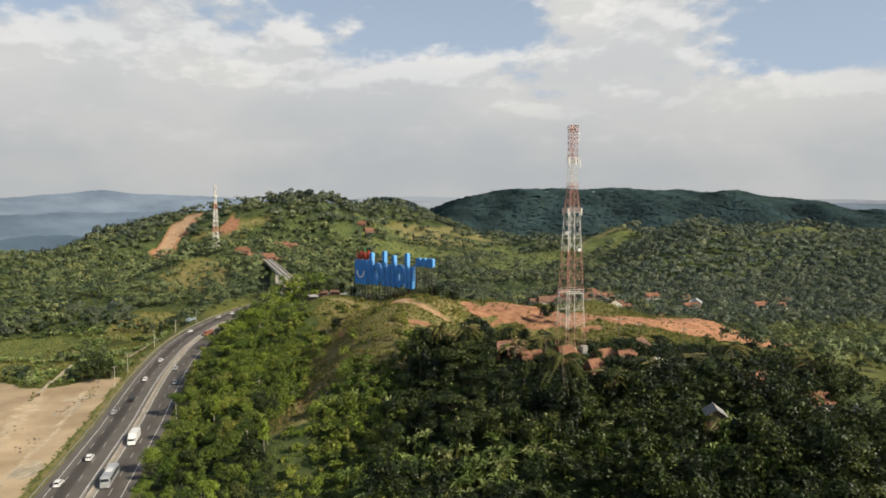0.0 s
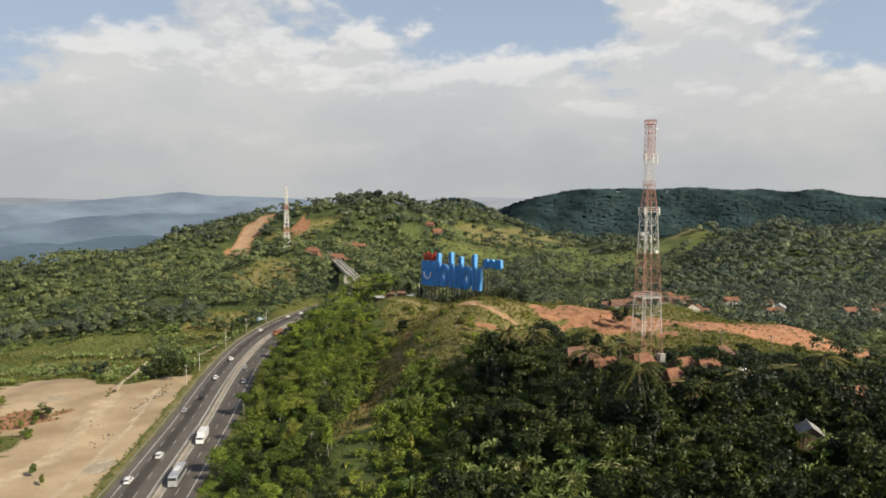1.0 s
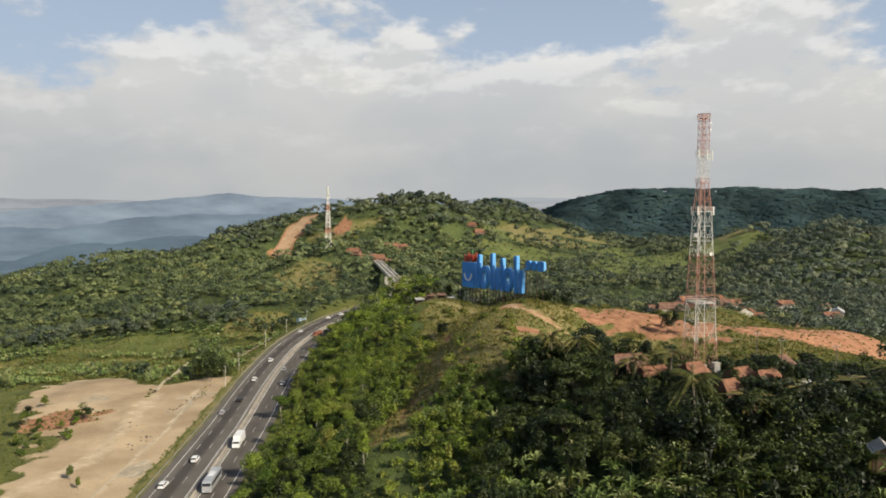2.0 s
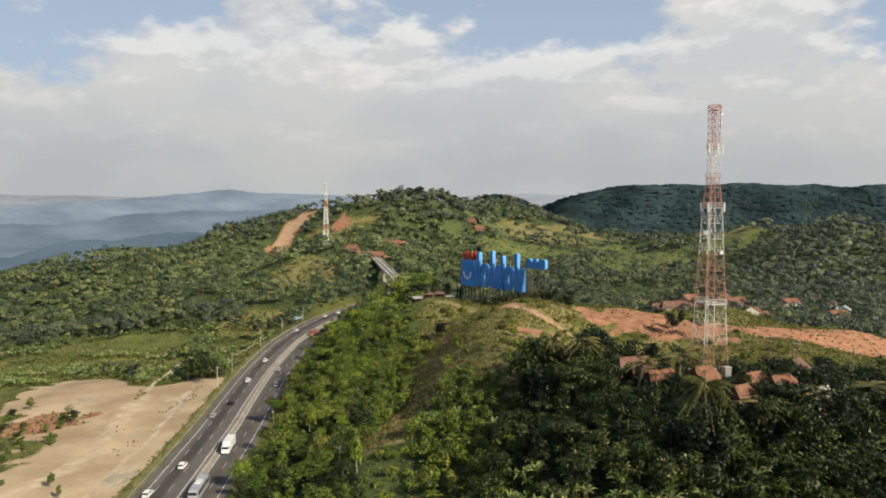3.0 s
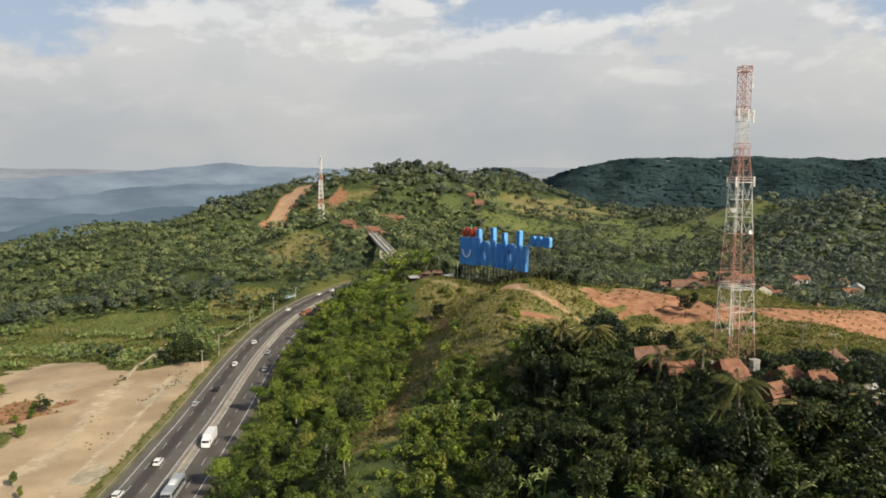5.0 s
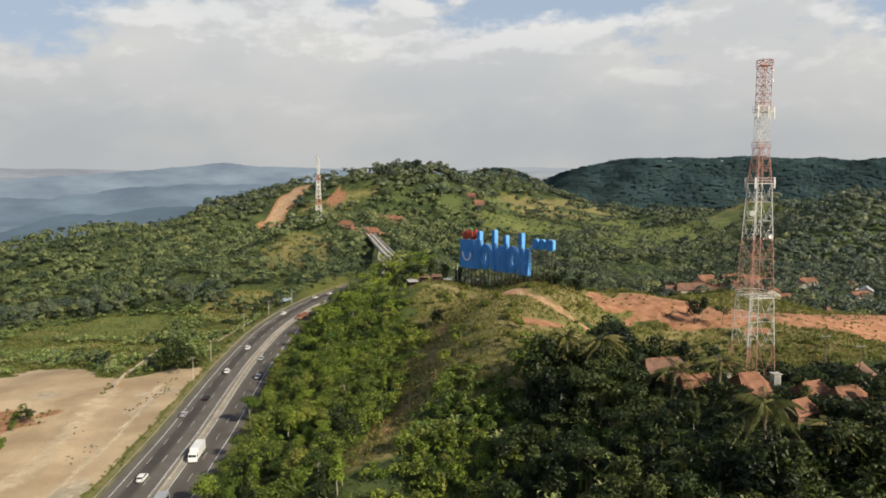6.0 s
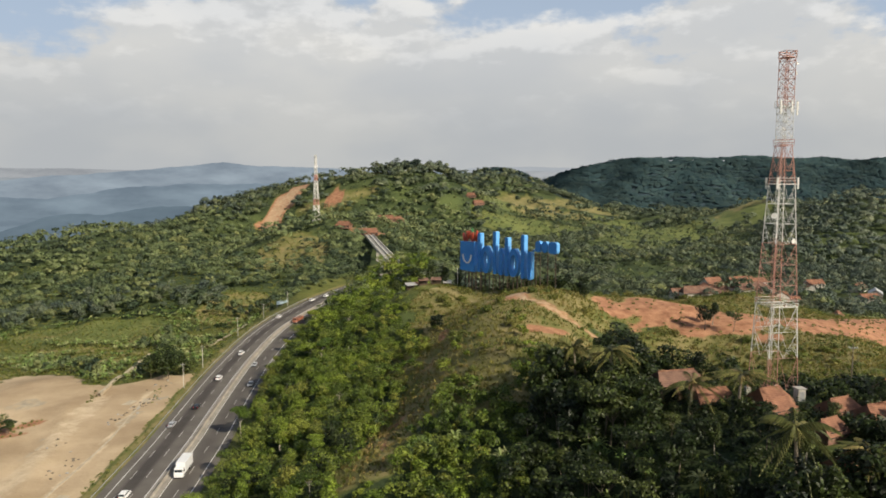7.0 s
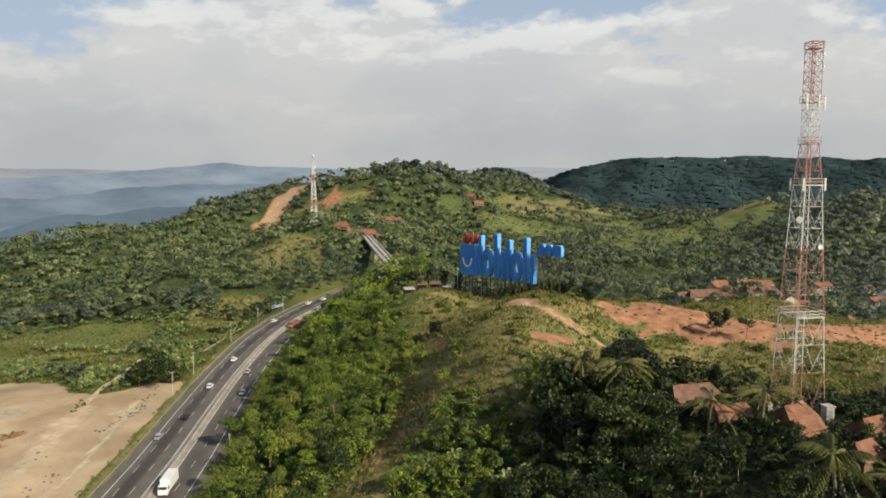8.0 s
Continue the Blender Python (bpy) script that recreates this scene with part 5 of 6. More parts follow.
def leaf_sprays(rng, at, normal, long, wide):
    """A pointed three-cornered leaf spray at each place, turned about its normal at random."""
    t = unit(np.cross(normal, rng.normal(size=at.shape)))
    b = np.cross(normal, t)
    long, wide = np.asarray(long).reshape(-1, 1), np.asarray(wide).reshape(-1, 1)
    sag = normal * long * 0.18
    return np.stack([at + t * long - sag, at - t * long * .7 + b * wide + sag * .5, at - t * long * .7 - b * wide + sag * .5], 1)


def lobes_crown(rng, lobes, n, long, wide, up=0.45, loose=0.45):
    """Leaf sprays on the skins of several overlapping lobes (x, y, z, rx, ry, rz)."""
    lobes = np.asarray(lobes, float)
    weight = (lobes[:, 3] * lobes[:, 5])
    pick = rng.choice(len(lobes), n, p=weight / weight.sum())
    d = unit(rng.normal(size=(n, 3)) + (0, 0, 0.35))
    at = lobes[pick, :3] + d * lobes[pick, 3:] * rng.uniform(0.62, 1.06, (n, 1))
    normal = unit(d * 0.8 + rng.normal(size=(n, 3)) * loose + (0, 0, up))
    k = rng.uniform(0.65, 1.35, n)
    return leaf_sprays(rng, at, normal, long * k, wide * k)


def crown_lobes(rng, kind, tall, reach):
    """Lobes for a crown: 'round' dense, 'umbrella' flat tiers, 'tall' narrow."""
    out = []
    if kind == "umbrella":
        for k in range(rng.randint(7, 11)):
            a, r = rng.uniform(0, 6.28), reach * rng.uniform(.15, .75)
            s = reach * rng.uniform(.34, .52)
            out.append((r * math.cos(a), r * math.sin(a), tall * rng.uniform(.66, .93) - .18 * r, s, s, s * .36))
    elif kind == "tall":
        for k in range(rng.randint(7, 10)):
            u = k / 9
            a, r = rng.uniform(0, 6.28), reach * rng.uniform(.05, .45) * (1 - .5 * u)
            s = reach * rng.uniform(.34, .5) * (1 - .35 * u)
            out.append((r * math.cos(a), r * math.sin(a), tall * (.42 + .5 * u), s, s, s * 1.0))
    else:
        for k in range(rng.randint(8, 12)):
            a, r = rng.uniform(0, 6.28), reach * rng.uniform(.1, .62)
            s = reach * rng.uniform(.32, .5)
            out.append((r * math.cos(a), r * math.sin(a), tall * rng.uniform(.45, .86) - .1 * r, s, s, s * .8))
    return out


def trunk_bm(rng, lobes, tall, thick):
    bm = B()
    bend = Vector((rng.uniform(-.4, .4), rng.uniform(-.4, .4), 0))
    fork = Vector((0, 0, tall * .45)) + bend
    rod(bm, (0, 0, -.8), fork * .5 + bend * .3, thick, thick * .75, 7), rod(bm, fork * .5 + bend * .3, fork, thick * .75, thick * .6, 7)
    for l in lobes[:6]:
        rod(bm, fork, (l[0], l[1], l[2]), thick * .45, thick * .12, 5)
    return bm


def make_tree(rng, kind, tall, reach, n, leaf, leaf_mat, bark, label):
    t = base("tree", Matrix(), label, "tree")
    lobes = crown_lobes(rng, kind, tall, reach)
    part("trunk", trunk_bm(rng, lobes, tall, tall * .013 + .045), bark, t)
    part("crown", quads_mesh("crown", lobes_crown(rng, lobes, n, leaf, leaf * .55), leaf_mat, per=3), leaf_mat, t)
    return t


def make_banana(rng, tall):
    p = base("banana_plant", Matrix(), "banana plant with broad arching green leaves", "banana plant", "banana plants")
    leaves = []
    for k in range(rng.randint(2, 5)):
        ox, oy, h = rng.normal(0, .8), rng.normal(0, .8), tall * rng.uniform(.6, 1)
        part("stem", bar((ox, oy, -.3), (ox, oy, h * .55), .16, .10, 7), LEAF_SHRUB, p)
        for j in range(9):
            a, rise = rng.uniform(0, 6.28), rng.uniform(.65, 1.4)
            dirv, sidev = np.array((math.cos(a), math.sin(a), 0)), np.array((-math.sin(a), math.cos(a), 0))
            L, W = tall * rng.uniform(.48, .70), rng.uniform(.14, .22)
            prev = None
            for i in range(6):
                u = i / 5
                c = np.array((ox, oy, h * .55)) + dirv * L * u * math.cos(rise) * (1 - .1 * u) + np.array((0, 0, 1)) * (L * u * math.sin(rise) - L * .55 * u * u)
                w = W * (math.sin(math.pi * min(1, .12 + u * .86)) ** .6)
                if prev is not None:
                    (pc, pw) = prev
                    leaves += [[pc - sidev * pw + (0, 0, .08), pc, c, c - sidev * w + (0, 0, .08)], [pc, pc + sidev * pw + (0, 0, .08), c + sidev * w + (0, 0, .08), c]]
                prev = (c, w)
    part("leaves", quads_mesh("leaves", np.array(leaves), LEAF_BANANA), LEAF_BANANA, p)
    return p


def make_palm(rng, tall):
    p = base("coconut_palm", Matrix(), "coconut palm with drooping yellow-green fronds", "palm", "coconut palms")
    bm, bend = B(), rng.uniform(-.9, .9)
    for k in range(6):
        a, b = k / 6, (k + 1) / 6
        rod(bm, (bend * a * a, 0, tall * a - .5), (bend * b * b, 0, tall * b - .5), .24 - .09 * a, .24 - .09 * b, 8)
    part("trunk", bm, BARK, p)
    top = np.array((bend, 0, tall - .5))
    for k in range(20):
        a, rise = k * 2.4 + rng.uniform(-.2, .2), rng.uniform(-.6, 1.3)
        dirv, sidev = np.array((math.cos(a), math.sin(a), 0)), np.array((-math.sin(a), math.cos(a), 0))
        L, leaves, prev = rng.uniform(3.6, 4.9), [], None
        for i in range(15):
            u = (i + .5) / 14
            c = top + dirv * L * u * math.cos(rise) ** .6 + np.array((0, 0, L * (u * math.sin(rise) - .68 * u * u)))
            ll = .95 * math.sin(math.pi * min(1, .15 + .82 * u)) + .1
            for s in (-1, 1):
                tip = c + sidev * s * ll * .55 + dirv * ll * .5 - (0, 0, ll * .55)
                leaves.append([c - dirv * .15, tip, tip + dirv * .08, c + dirv * .15])
            if prev is not None:
                leaves.append([prev - sidev * .05, prev + sidev * .05, c + sidev * .05, c - sidev * .05])
            prev = c
        part("frond", quads_mesh("frond", np.array(leaves), LEAF_PALM), LEAF_PALM, p)
    return p


def make_shrub(rng, size, leaf_mat, label):
    s = base("shrub", Matrix(), label, "shrub", "shrubs on the slope")
    lobes = [(rng.normal(0, size * .4), rng.normal(0, size * .4), size * rng.uniform(.2, .6), size * .5, size * .5, size * .5) for _ in range(6)]
    part("stems", rod(rod(bar((0, 0, -.3), (.2, 0, size * .5), .06, .03), (0, 0, -.2), (-.3, .2, size * .5), .05, .03), (0, 0, -.2), (.1, -.3, size * .5), .05, .03), BARK, s)
    part("crown", quads_mesh("crown", lobes_crown(rng, lobes, 230, .32, .2), leaf_mat, per=3), leaf_mat, s)
    return s


def plant(kinds, x, y, rng, lo, hi, used):
    """Set a copy of one of the kinds on the ground, turned and sized at random."""
    k = rng.randint(len(kinds))
    s = rng.uniform(lo, hi)
    m = pose(x, y, spot(x, y) - .1, rng.uniform(-4, 4), rng.uniform(-4, 4), rng.uniform(0, 360)) @ Matrix.Scale(s, 4)
    if (id(kinds), k) in used:
        c = copy_thing(kinds[k], m)
        c.matrix_basis = m
    else:
        used.add((id(kinds), k))
        kinds[k].matrix_basis = m


def scatter(rng, x0, x1, y0, y1, step):
    """Jittered places on a grid of that step."""
    gx_, gy_ = np.meshgrid(np.arange(x0, x1, step), np.arange(y0, y1, step))
    x = gx_.ravel() + rng.uniform(-.5, .5, gx_.size) * step
    y = gy_.ravel() + rng.uniform(-.5, .5, gx_.size) * step
    return x, y


HOUSES = np.array([(o.matrix_basis.translation.x, o.matrix_basis.translation.y) for o in scene.objects if o.name.startswith(("house", "tank_kiosk"))])


def open_ground(x, y, margin=6.5):
    """Where plants may stand: off the road, the works, the earth, the houses and the mast."""
    zs = zones(x, y)
    d = np.where(y < 640, from_road(x, y)[0], 1e3)
    ok = (d < -18.5) | (d > 13.5)
    ok &= (zs["sand"] < .3) & (zs["earth"] < .4)
    ok &= np.hypot(x - 68.3, y - 196.8) > 5.5
    gap = np.hypot(x[:, None] - HOUSES[:, 0], y[:, None] - HOUSES[:, 1]).min(1)
    ok &= gap > margin
    return ok, zs, d


rng = np.random.RandomState(7)
SLOPE = "broadleaf tree with a bright feathery crown on the slope"
SHADY = "dense broadleaf tree, its dark green deepened to stand for shade"
bright = [make_tree(rng, k, t, r, 2000, .235, g, b, SLOPE if g is LEAF else "broadleaf tree with a deep green crown on the slope") for k, t, r, b, g in (
    ("umbrella", 11, 4.2, BARK_PALE, LEAF), ("round", 9, 3.6, BARK, LEAF), ("tall", 11, 3.0, BARK_PALE, LEAF), ("umbrella", 9, 4.6, BARK_PALE, LEAF), ("round", 7.5, 3.2, BARK, LEAF),
    ("tall", 9, 2.8, BARK_PALE, LEAF), ("round", 8.5, 3.4, BARK, LEAF_MIXED), ("umbrella", 10, 4.4, BARK_PALE, LEAF_MIXED), ("tall", 10, 3.0, BARK_PALE, LEAF_MIXED))]
shady = [make_tree(rng, k, t, r, 1050, .34, LEAF_DARK_SHADE, b, SHADY) for k, t, r, b in (("round", 10, 4.2, BARK), ("tall", 12, 3.6, BARK_PALE), ("round", 9, 4.0, BARK), ("umbrella", 10, 4.6, BARK))]
bananas = [make_banana(rng, t) for t in (5.4, 6.2, 4.8)]
palms = [make_palm(rng, t) for t in (9.0, 11.0)]
shrubs = [make_shrub(rng, s, LEAF_SHRUB, "low yellow-green shrub in dry grass") for s in (1.8, 2.4, 1.4)]
for t in bright:
    tagged(t, group="trees on the road slope")
for t in shady:
    tagged(t, group="trees on the shaded slope")
used = set()


# bright trees between the road and the track; shrubs; dark trees below the mast
def track_edge(y):
    return np.interp(y, [110, 150, 208, 250, 290, 340, 420], [-8, -12, -17, -9, -3, -14, -4])


def dark_edge(y):
    return np.interp(y, [105, 150, 180, 200, 235], [-2, 8, 14, 20, 28])


x, y = scatter(rng, -64, 132, 108, 420, 4.3)
ok, zs, d = open_ground(x, y, 4.8)
low_front = (x > 44) & (y < 203)
most_top = np.where(y < 164, 41.5, np.where(y < 176, 40.8, 39.8))
most_top = np.where((x < 60) & (y > 176), 36.6 + (y - 176) * .04, most_top)
most_top = np.where((x > 84) & (y > 166), np.interp(y, [166, 185, 205], [38.5, 36.6, 35.0]), most_top)
ok &= along(x, y, TRACK_LINE, 4.6, 2.4) < .5
ok &= (x < 92) | (y < 180) | (rng.rand(len(x)) < .45)
for cx, cy, rr in ((34, 145, 9), (20, 160, 7), (9, 156, 6), (60, 146, 8), (80, 134, 8)):
    ok &= np.hypot(x - cx, y - cy) > rr
west = ok & (x < np.where(y > 330, np.minimum(track_edge(y), -22), track_edge(y))) & (zs["dry"] < .45) & ((y < 275) | (x < -30))
middle = ok & (((x >= track_edge(y)) & (x < dark_edge(y)) & (y < 262)) | ((y >= 275) & (x >= -30) & (x < 0) & (y < 330))) & (zs["earth"] < .2) & ((zs["dry"] < .35) | (rng.rand(len(x)) < .3))
east = ok & (x >= dark_edge(y)) & (y < np.where(x < 28, 233, np.where(x < 62, 246, np.where(x < 76, 214, 205)))) & (zs["dry"] < .9)
pick = np.where(west & (y > 150))[0]
rng.shuffle(pick)
for i in pick[:140]:
    plant(shady if y[i] < 235 and rng.rand() < .3 else bright, x[i], y[i], rng, .5, 1.1, used)
spare_bright = pick[140:]
pick = np.where(east)[0]
rng.shuffle(pick)
near_first = pick[np.argsort(np.hypot(x[pick] - 38, y[pick] - 185))]
near_first = near_first[rng.rand(len(near_first)) < .85]
for i in near_first[:120]:
    tall_here = (1.2 if y[i] < 205 else 1.4) if 24 < x[i] < 46 and 186 < y[i] < 247 else 1.0
    most = min(1.05 * tall_here, (most_top[i] - spot(x[i], y[i])) / 11.0) if low_front[i] else 1.05 * tall_here
    plant(shady, x[i], y[i], rng, most * .6, max(most, .25), used)
spare_dark = near_first[120:]
mid_x, mid_y, x0, y0 = x[middle], y[middle], x, y
# bananas in the hollow
for cx, cy, rx, ry, n in ((34, 149, 12, 11, 76), (20, 160, 10, 8, 34), (9, 156, 9, 8, 26), (60, 146, 16, 10, 34), (34, 176, 12, 8, 16), (24, 190, 9, 6, 14), (0, 204, 6, 5, 8), (80, 134, 20, 11, 34), (104, 134, 16, 10, 20)):
    for k in range(n):
        plant(bananas, cx + rng.normal(0, rx * .6), cy + rng.normal(0, ry * .6), rng, .8, 1.2, used)
for px, py, head in ((52.8, 155.4, 43.4), (49.7, 189.9, 39.7), (58.1, 188.0, 41.5), (78.5, 162.5, 39.5), (38, 205, 42), (66, 160, 38), (108, 178, 40), (124, 166, 38), (33, 212, 41), (95, 174, 38)):
    g = spot(px, py)
    k = rng.randint(2)
    sc = (head - g) / (9.0, 11.0)[k]
    m = pose(px, py, g - .1, rng.uniform(-3, 3), rng.uniform(-3, 3), rng.uniform(0, 360)) @ Matrix.Diagonal((1.4, 1.4, sc, 1))
    if ("palm", k) in used:
        copy_thing(palms[k], m).matrix_basis = m
    else:
        used.add(("palm", k))
        palms[k].matrix_basis = m
x, y = scatter(rng, -30, 120, 210, 400, 4.6)
ok, zs, d = open_ground(x, y, 5)
pick = np.where(ok & (zs["dry"] > .3))[0]
rng.shuffle(pick)
for i in pick[:140]:
    plant(shrubs, x[i], y[i], rng, .45, 1.25, used)
# garden trees that shade the houses below the mast
for px, py, sc in ((78.5, 176.5, .62), (79, 172.5, .6), (82, 171, .55), (72.5, 167.5, .62), (70.5, 160, .6), (90, 184, .55), (59.5, 180.5, .42), (63.5, 195, .42), (57, 199.5, .5), (81, 183, .5), (69.5, 177, .45)):
    plant(shady, px, py, rng, sc * .95, sc * 1.05, used)
# single trees standing by the works
for px, py, kinds, s in ((-108.5, 328, shady, .9), (-102, 329, shady, 1.0), (-97.5, 333, shady, .9), (-105, 335, shady, 1.1), (-111, 337, shady, .9), (-16, 346.5, shady, .8), (-11, 348.5, shady, 1.0), (-6, 347.5, shady, .85), (-1, 348.5, shady, 1.0), (4, 349, shady, .9), (10, 349.5, shady, .95), (-14, 343, shady, .5), (-5.4, 343.2, shady, .55), (4.4, 344.6, shady, .5), (-128.2, 270, shady, .52), (-127, 267.5, shady, .4), (-129.6, 266.6, shady, .36), (-128, 262, bright, .4), (-131, 258, bright, .45), (-104, 212, bright, .5), (-98, 205, bright, .45),
                         (-146, 262, bright, .6), (-150, 270, shady, .6), (-141, 248, shady, .6), (-136, 240, bright, .5), (-152, 285, bright, .6), (-103, 400, shady, .9), (-98, 440, shady, .8), (-95, 452, shady, .85), (52, 300, shady, .6), (88, 286, shady, .9), (92, 290, shady, .75), (96, 283, shady, .7), (45, 246, shady, .6), (50.6, 151.5, shady, 1.15), (54.8, 152.2, shady, 1.1), (52.4, 149, shady, 1.0), (1.5, 303, shady, .62), (2.6, 301, shady, .5), (0.6, 305, shady, .55)):
    plant(kinds, px, py, rng, s * .95, s * 1.05, used)


# ---- woods, banana fields and grass: many of a kind ----
def woods(name, label, rng, x, y, tall, reach, n, leaf, leaf_mat):
    """Joined crowns on the given places: each a few uneven lobes clad in about n leaf sprays."""
    z = height(x, y)
    tall = np.broadcast_to(tall, x.shape)
    verts, tints = [], []
    for i in range(len(x)):
        size = rng.choice((.55, .8, 1.0, 1.35), p=(.25, .3, .3, .15))
        t, r = tall[i] * size * rng.uniform(.85, 1.2), reach * size * rng.uniform(.85, 1.2)
        lobes = []
        for _ in range(rng.randint(4, 8)):
            a, o, k = rng.uniform(0, 6.28), r * rng.uniform(.1, .75), r * rng.uniform(.28, .58)
            lobes.append((x[i] + o * math.cos(a), y[i] + o * math.sin(a), z[i] + t * rng.uniform(.45, .95) - o * .25, k, k, k * rng.uniform(.5, .9)))
        q = lobes_crown(rng, lobes, max(12, int(n * size * 1.4)), leaf, leaf * (.6 if leaf < .7 else .85), up=.45 if leaf < 2.5 else 1.3, loose=.45 if leaf < .7 else .22)
        verts.append(q.reshape(-1, 3))
        tints.append(np.full(len(q) * 3, np.clip(.45 + .28 * wave(x[i], y[i], 90, 77) + rng.normal(0, .22), 0, .999)))
    me = quads_mesh(name, np.concatenate(verts), leaf_mat, np.concatenate(tints), per=3)
    return tagged(new(name, me), label, "woods", kind="stuff")


i = spare_bright
deep = (y0[i] < 225) & (rng.rand(len(i)) < .4)
woods("slope_thicket", "bright green thicket filling the road slope", rng, x0[i[~deep]], y0[i[~deep]], 6.5, 2.9, 340, .25, LEAF_MIXED)
woods("slope_thicket", "dark green thicket low on the road slope, shade put into its colour", rng, x0[i[deep]], y0[i[deep]], 6.0, 2.9, 260, .28, LEAF_DARK_SHADE)
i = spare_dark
woods("shaded_thicket", "thicket on the shaded slope, its green darkened to stand for shade", rng, x0[i], y0[i], np.where(low_front[i], np.clip(most_top[i] - 1.5 - height(x0[i], y0[i]), 2, 9), 8.0), 3.4, 190, .44, LEAF_DARK_SHADE)
woods("hollow_thicket", "low bushy thicket beside the dirt track", rng, mid_x, mid_y, 3.0, 2.2, 200, .27, LEAF)


lx, ly = scatter(rng, -10, 36, 150, 240, 3.4)
ok, zs, d = open_ground(lx, ly, 4.5)
ok &= (lx > np.interp(ly, [150, 208, 227, 248], [-3, -3, 1, 7])) & (lx < dark_edge(ly) + 3) & (rng.rand(len(lx)) < .8) & (ly < 232 + 5 * wave(lx, ly, 20, 19))
woods("gully_thicket", "mixed green thicket in the gully", rng, lx[ok], ly[ok], 4.2, 2.3, 190, .3, LEAF_MIXED)


cx_, cy_ = np.array([-106, -102, -98.5, -95.5, -101, -106, -97]), np.array([327, 326, 327, 330, 333, 335, 336.0])
woods("corner_thicket", "dark bushy trees at the corner of the sandy ground", rng, cx_, cy_, 9.5, 4.2, 420, .36, LEAF_DARK_SHADE)


def undergrowth(name, label, rng, x, y, size, n, leaf, leaf_mat):
    z = height(x, y)
    n = int(n * 1.35)
    at = np.repeat(np.stack([x, y, z], -1), n, 0)
    d = unit(rng.normal(size=at.shape) + (0, 0, .5))
    d[:, 2] = np.abs(d[:, 2])
    s = np.repeat(size * rng.uniform(.6, 1.3, len(x)), n)[:, None]
    q = leaf_sprays(rng, at + d * s * rng.uniform(.5, 1, (len(at), 1)), unit(d * .6 + rng.normal(size=at.shape) * .4 + (0, 0, .6)), leaf, leaf * .55)
    return tagged(new(name, quads_mesh(name, q, leaf_mat, np.repeat(rng.rand(len(x)), n * 3), per=3)), label, "undergrowth", kind="stuff")


x, y = scatter(rng, -66, 140, 105, 420, 2.7)
ok, zs, d = open_ground(x, y, 4.5)
low = ok & (zs["dry"] < .6) & ~((np.abs(x + 2) < 15) & (np.abs(y - 348) < 11)) & (along(x, y, TRACK_LINE, 4.0, 2.4) < .5) & ((zs["dry"] < .3) | (rng.rand(len(x)) < .4))
east_side = (x > dark_edge(y)) & (y < 262)
undergrowth("undergrowth", "tangled green undergrowth under the trees", rng, x[low & ~east_side], y[low & ~east_side], 1.4, 24, .27, LEAF_MIXED)
x, y = scatter(rng, 0, 150, 100, 262, 2.3)
ok, zs, d = open_ground(x, y, 4.0)
low = ok & (zs["dry"] < .75) & (x > dark_edge(y)) & ((y < 212) | (x < 66))
# near-black green stands for the shade below the trees
undergrowth("shaded_undergrowth", "tangled undergrowth under the trees, its colour darkened as shade", rng, x[low], y[low], 1.5, 16, .42, LEAF_DARK_SHADE)

# left of the road: banana plots, hedges, then forest
x, y = scatter(rng, -330, -92, 312, 470, 3.5)
ok, zs, d = open_ground(x, y)
crop = ok & (zs["field"] < .75) & (zs["dry"] < .6) & (wave(x, y, 40, 41) > -.5) & (x > -290) & (y > 318) & (along(x, y, [tuple(q) for q in ditch_line], 3.0, 1) < .5)
bx, by = x[crop], y[crop]
bz = height(bx, by)
blades, tints = [], []
for i in range(len(bx)):
    h = rng.uniform(2.2, 3.8)
    for j in range(7):
        a, rise = rng.uniform(0, 6.28), rng.uniform(.3, 1.2)
        dv, sv = np.array((math.cos(a), math.sin(a), 0)), np.array((-math.sin(a), math.cos(a), 0)) * rng.uniform(.3, .45)
        c0 = np.array((bx[i], by[i], bz[i] + h * .45))
        c1 = c0 + dv * h * .45 * math.cos(rise) + (0, 0, h * .5 * math.sin(rise))
        c2 = c1 + dv * h * .4 - (0, 0, h * .12)
        blades += [[c0 - sv * .4, c0 + sv * .4, c1 + sv, c1 - sv], [c1 - sv, c1 + sv, c2 + sv * .25, c2 - sv * .25]]
    tints += [rng.rand()] * (7 * 8)
tagged(new("banana_plot", quads_mesh("banana_plot", np.array(blades), LEAF_BANANA, tints)), "plots of young banana plants in the lowland", "banana plot", kind="stuff")
x2, y2 = scatter(rng, -340, -90, 330, 480, 9)
ok2, zs2, d2 = open_ground(x2, y2)
tree2 = ok2 & (along(x2, y2, [tuple(q) for q in ditch_line], 4.5, 1) < .5) & (zs2["field"] < .3) & (wave(x2, y2, 70, 43) > .5)
woods("lowland_trees", "scattered lowland trees between the plots", rng, x2[tree2], y2[tree2], 7, 3.0, 170, .6, LEAF_FAR_HAZE)


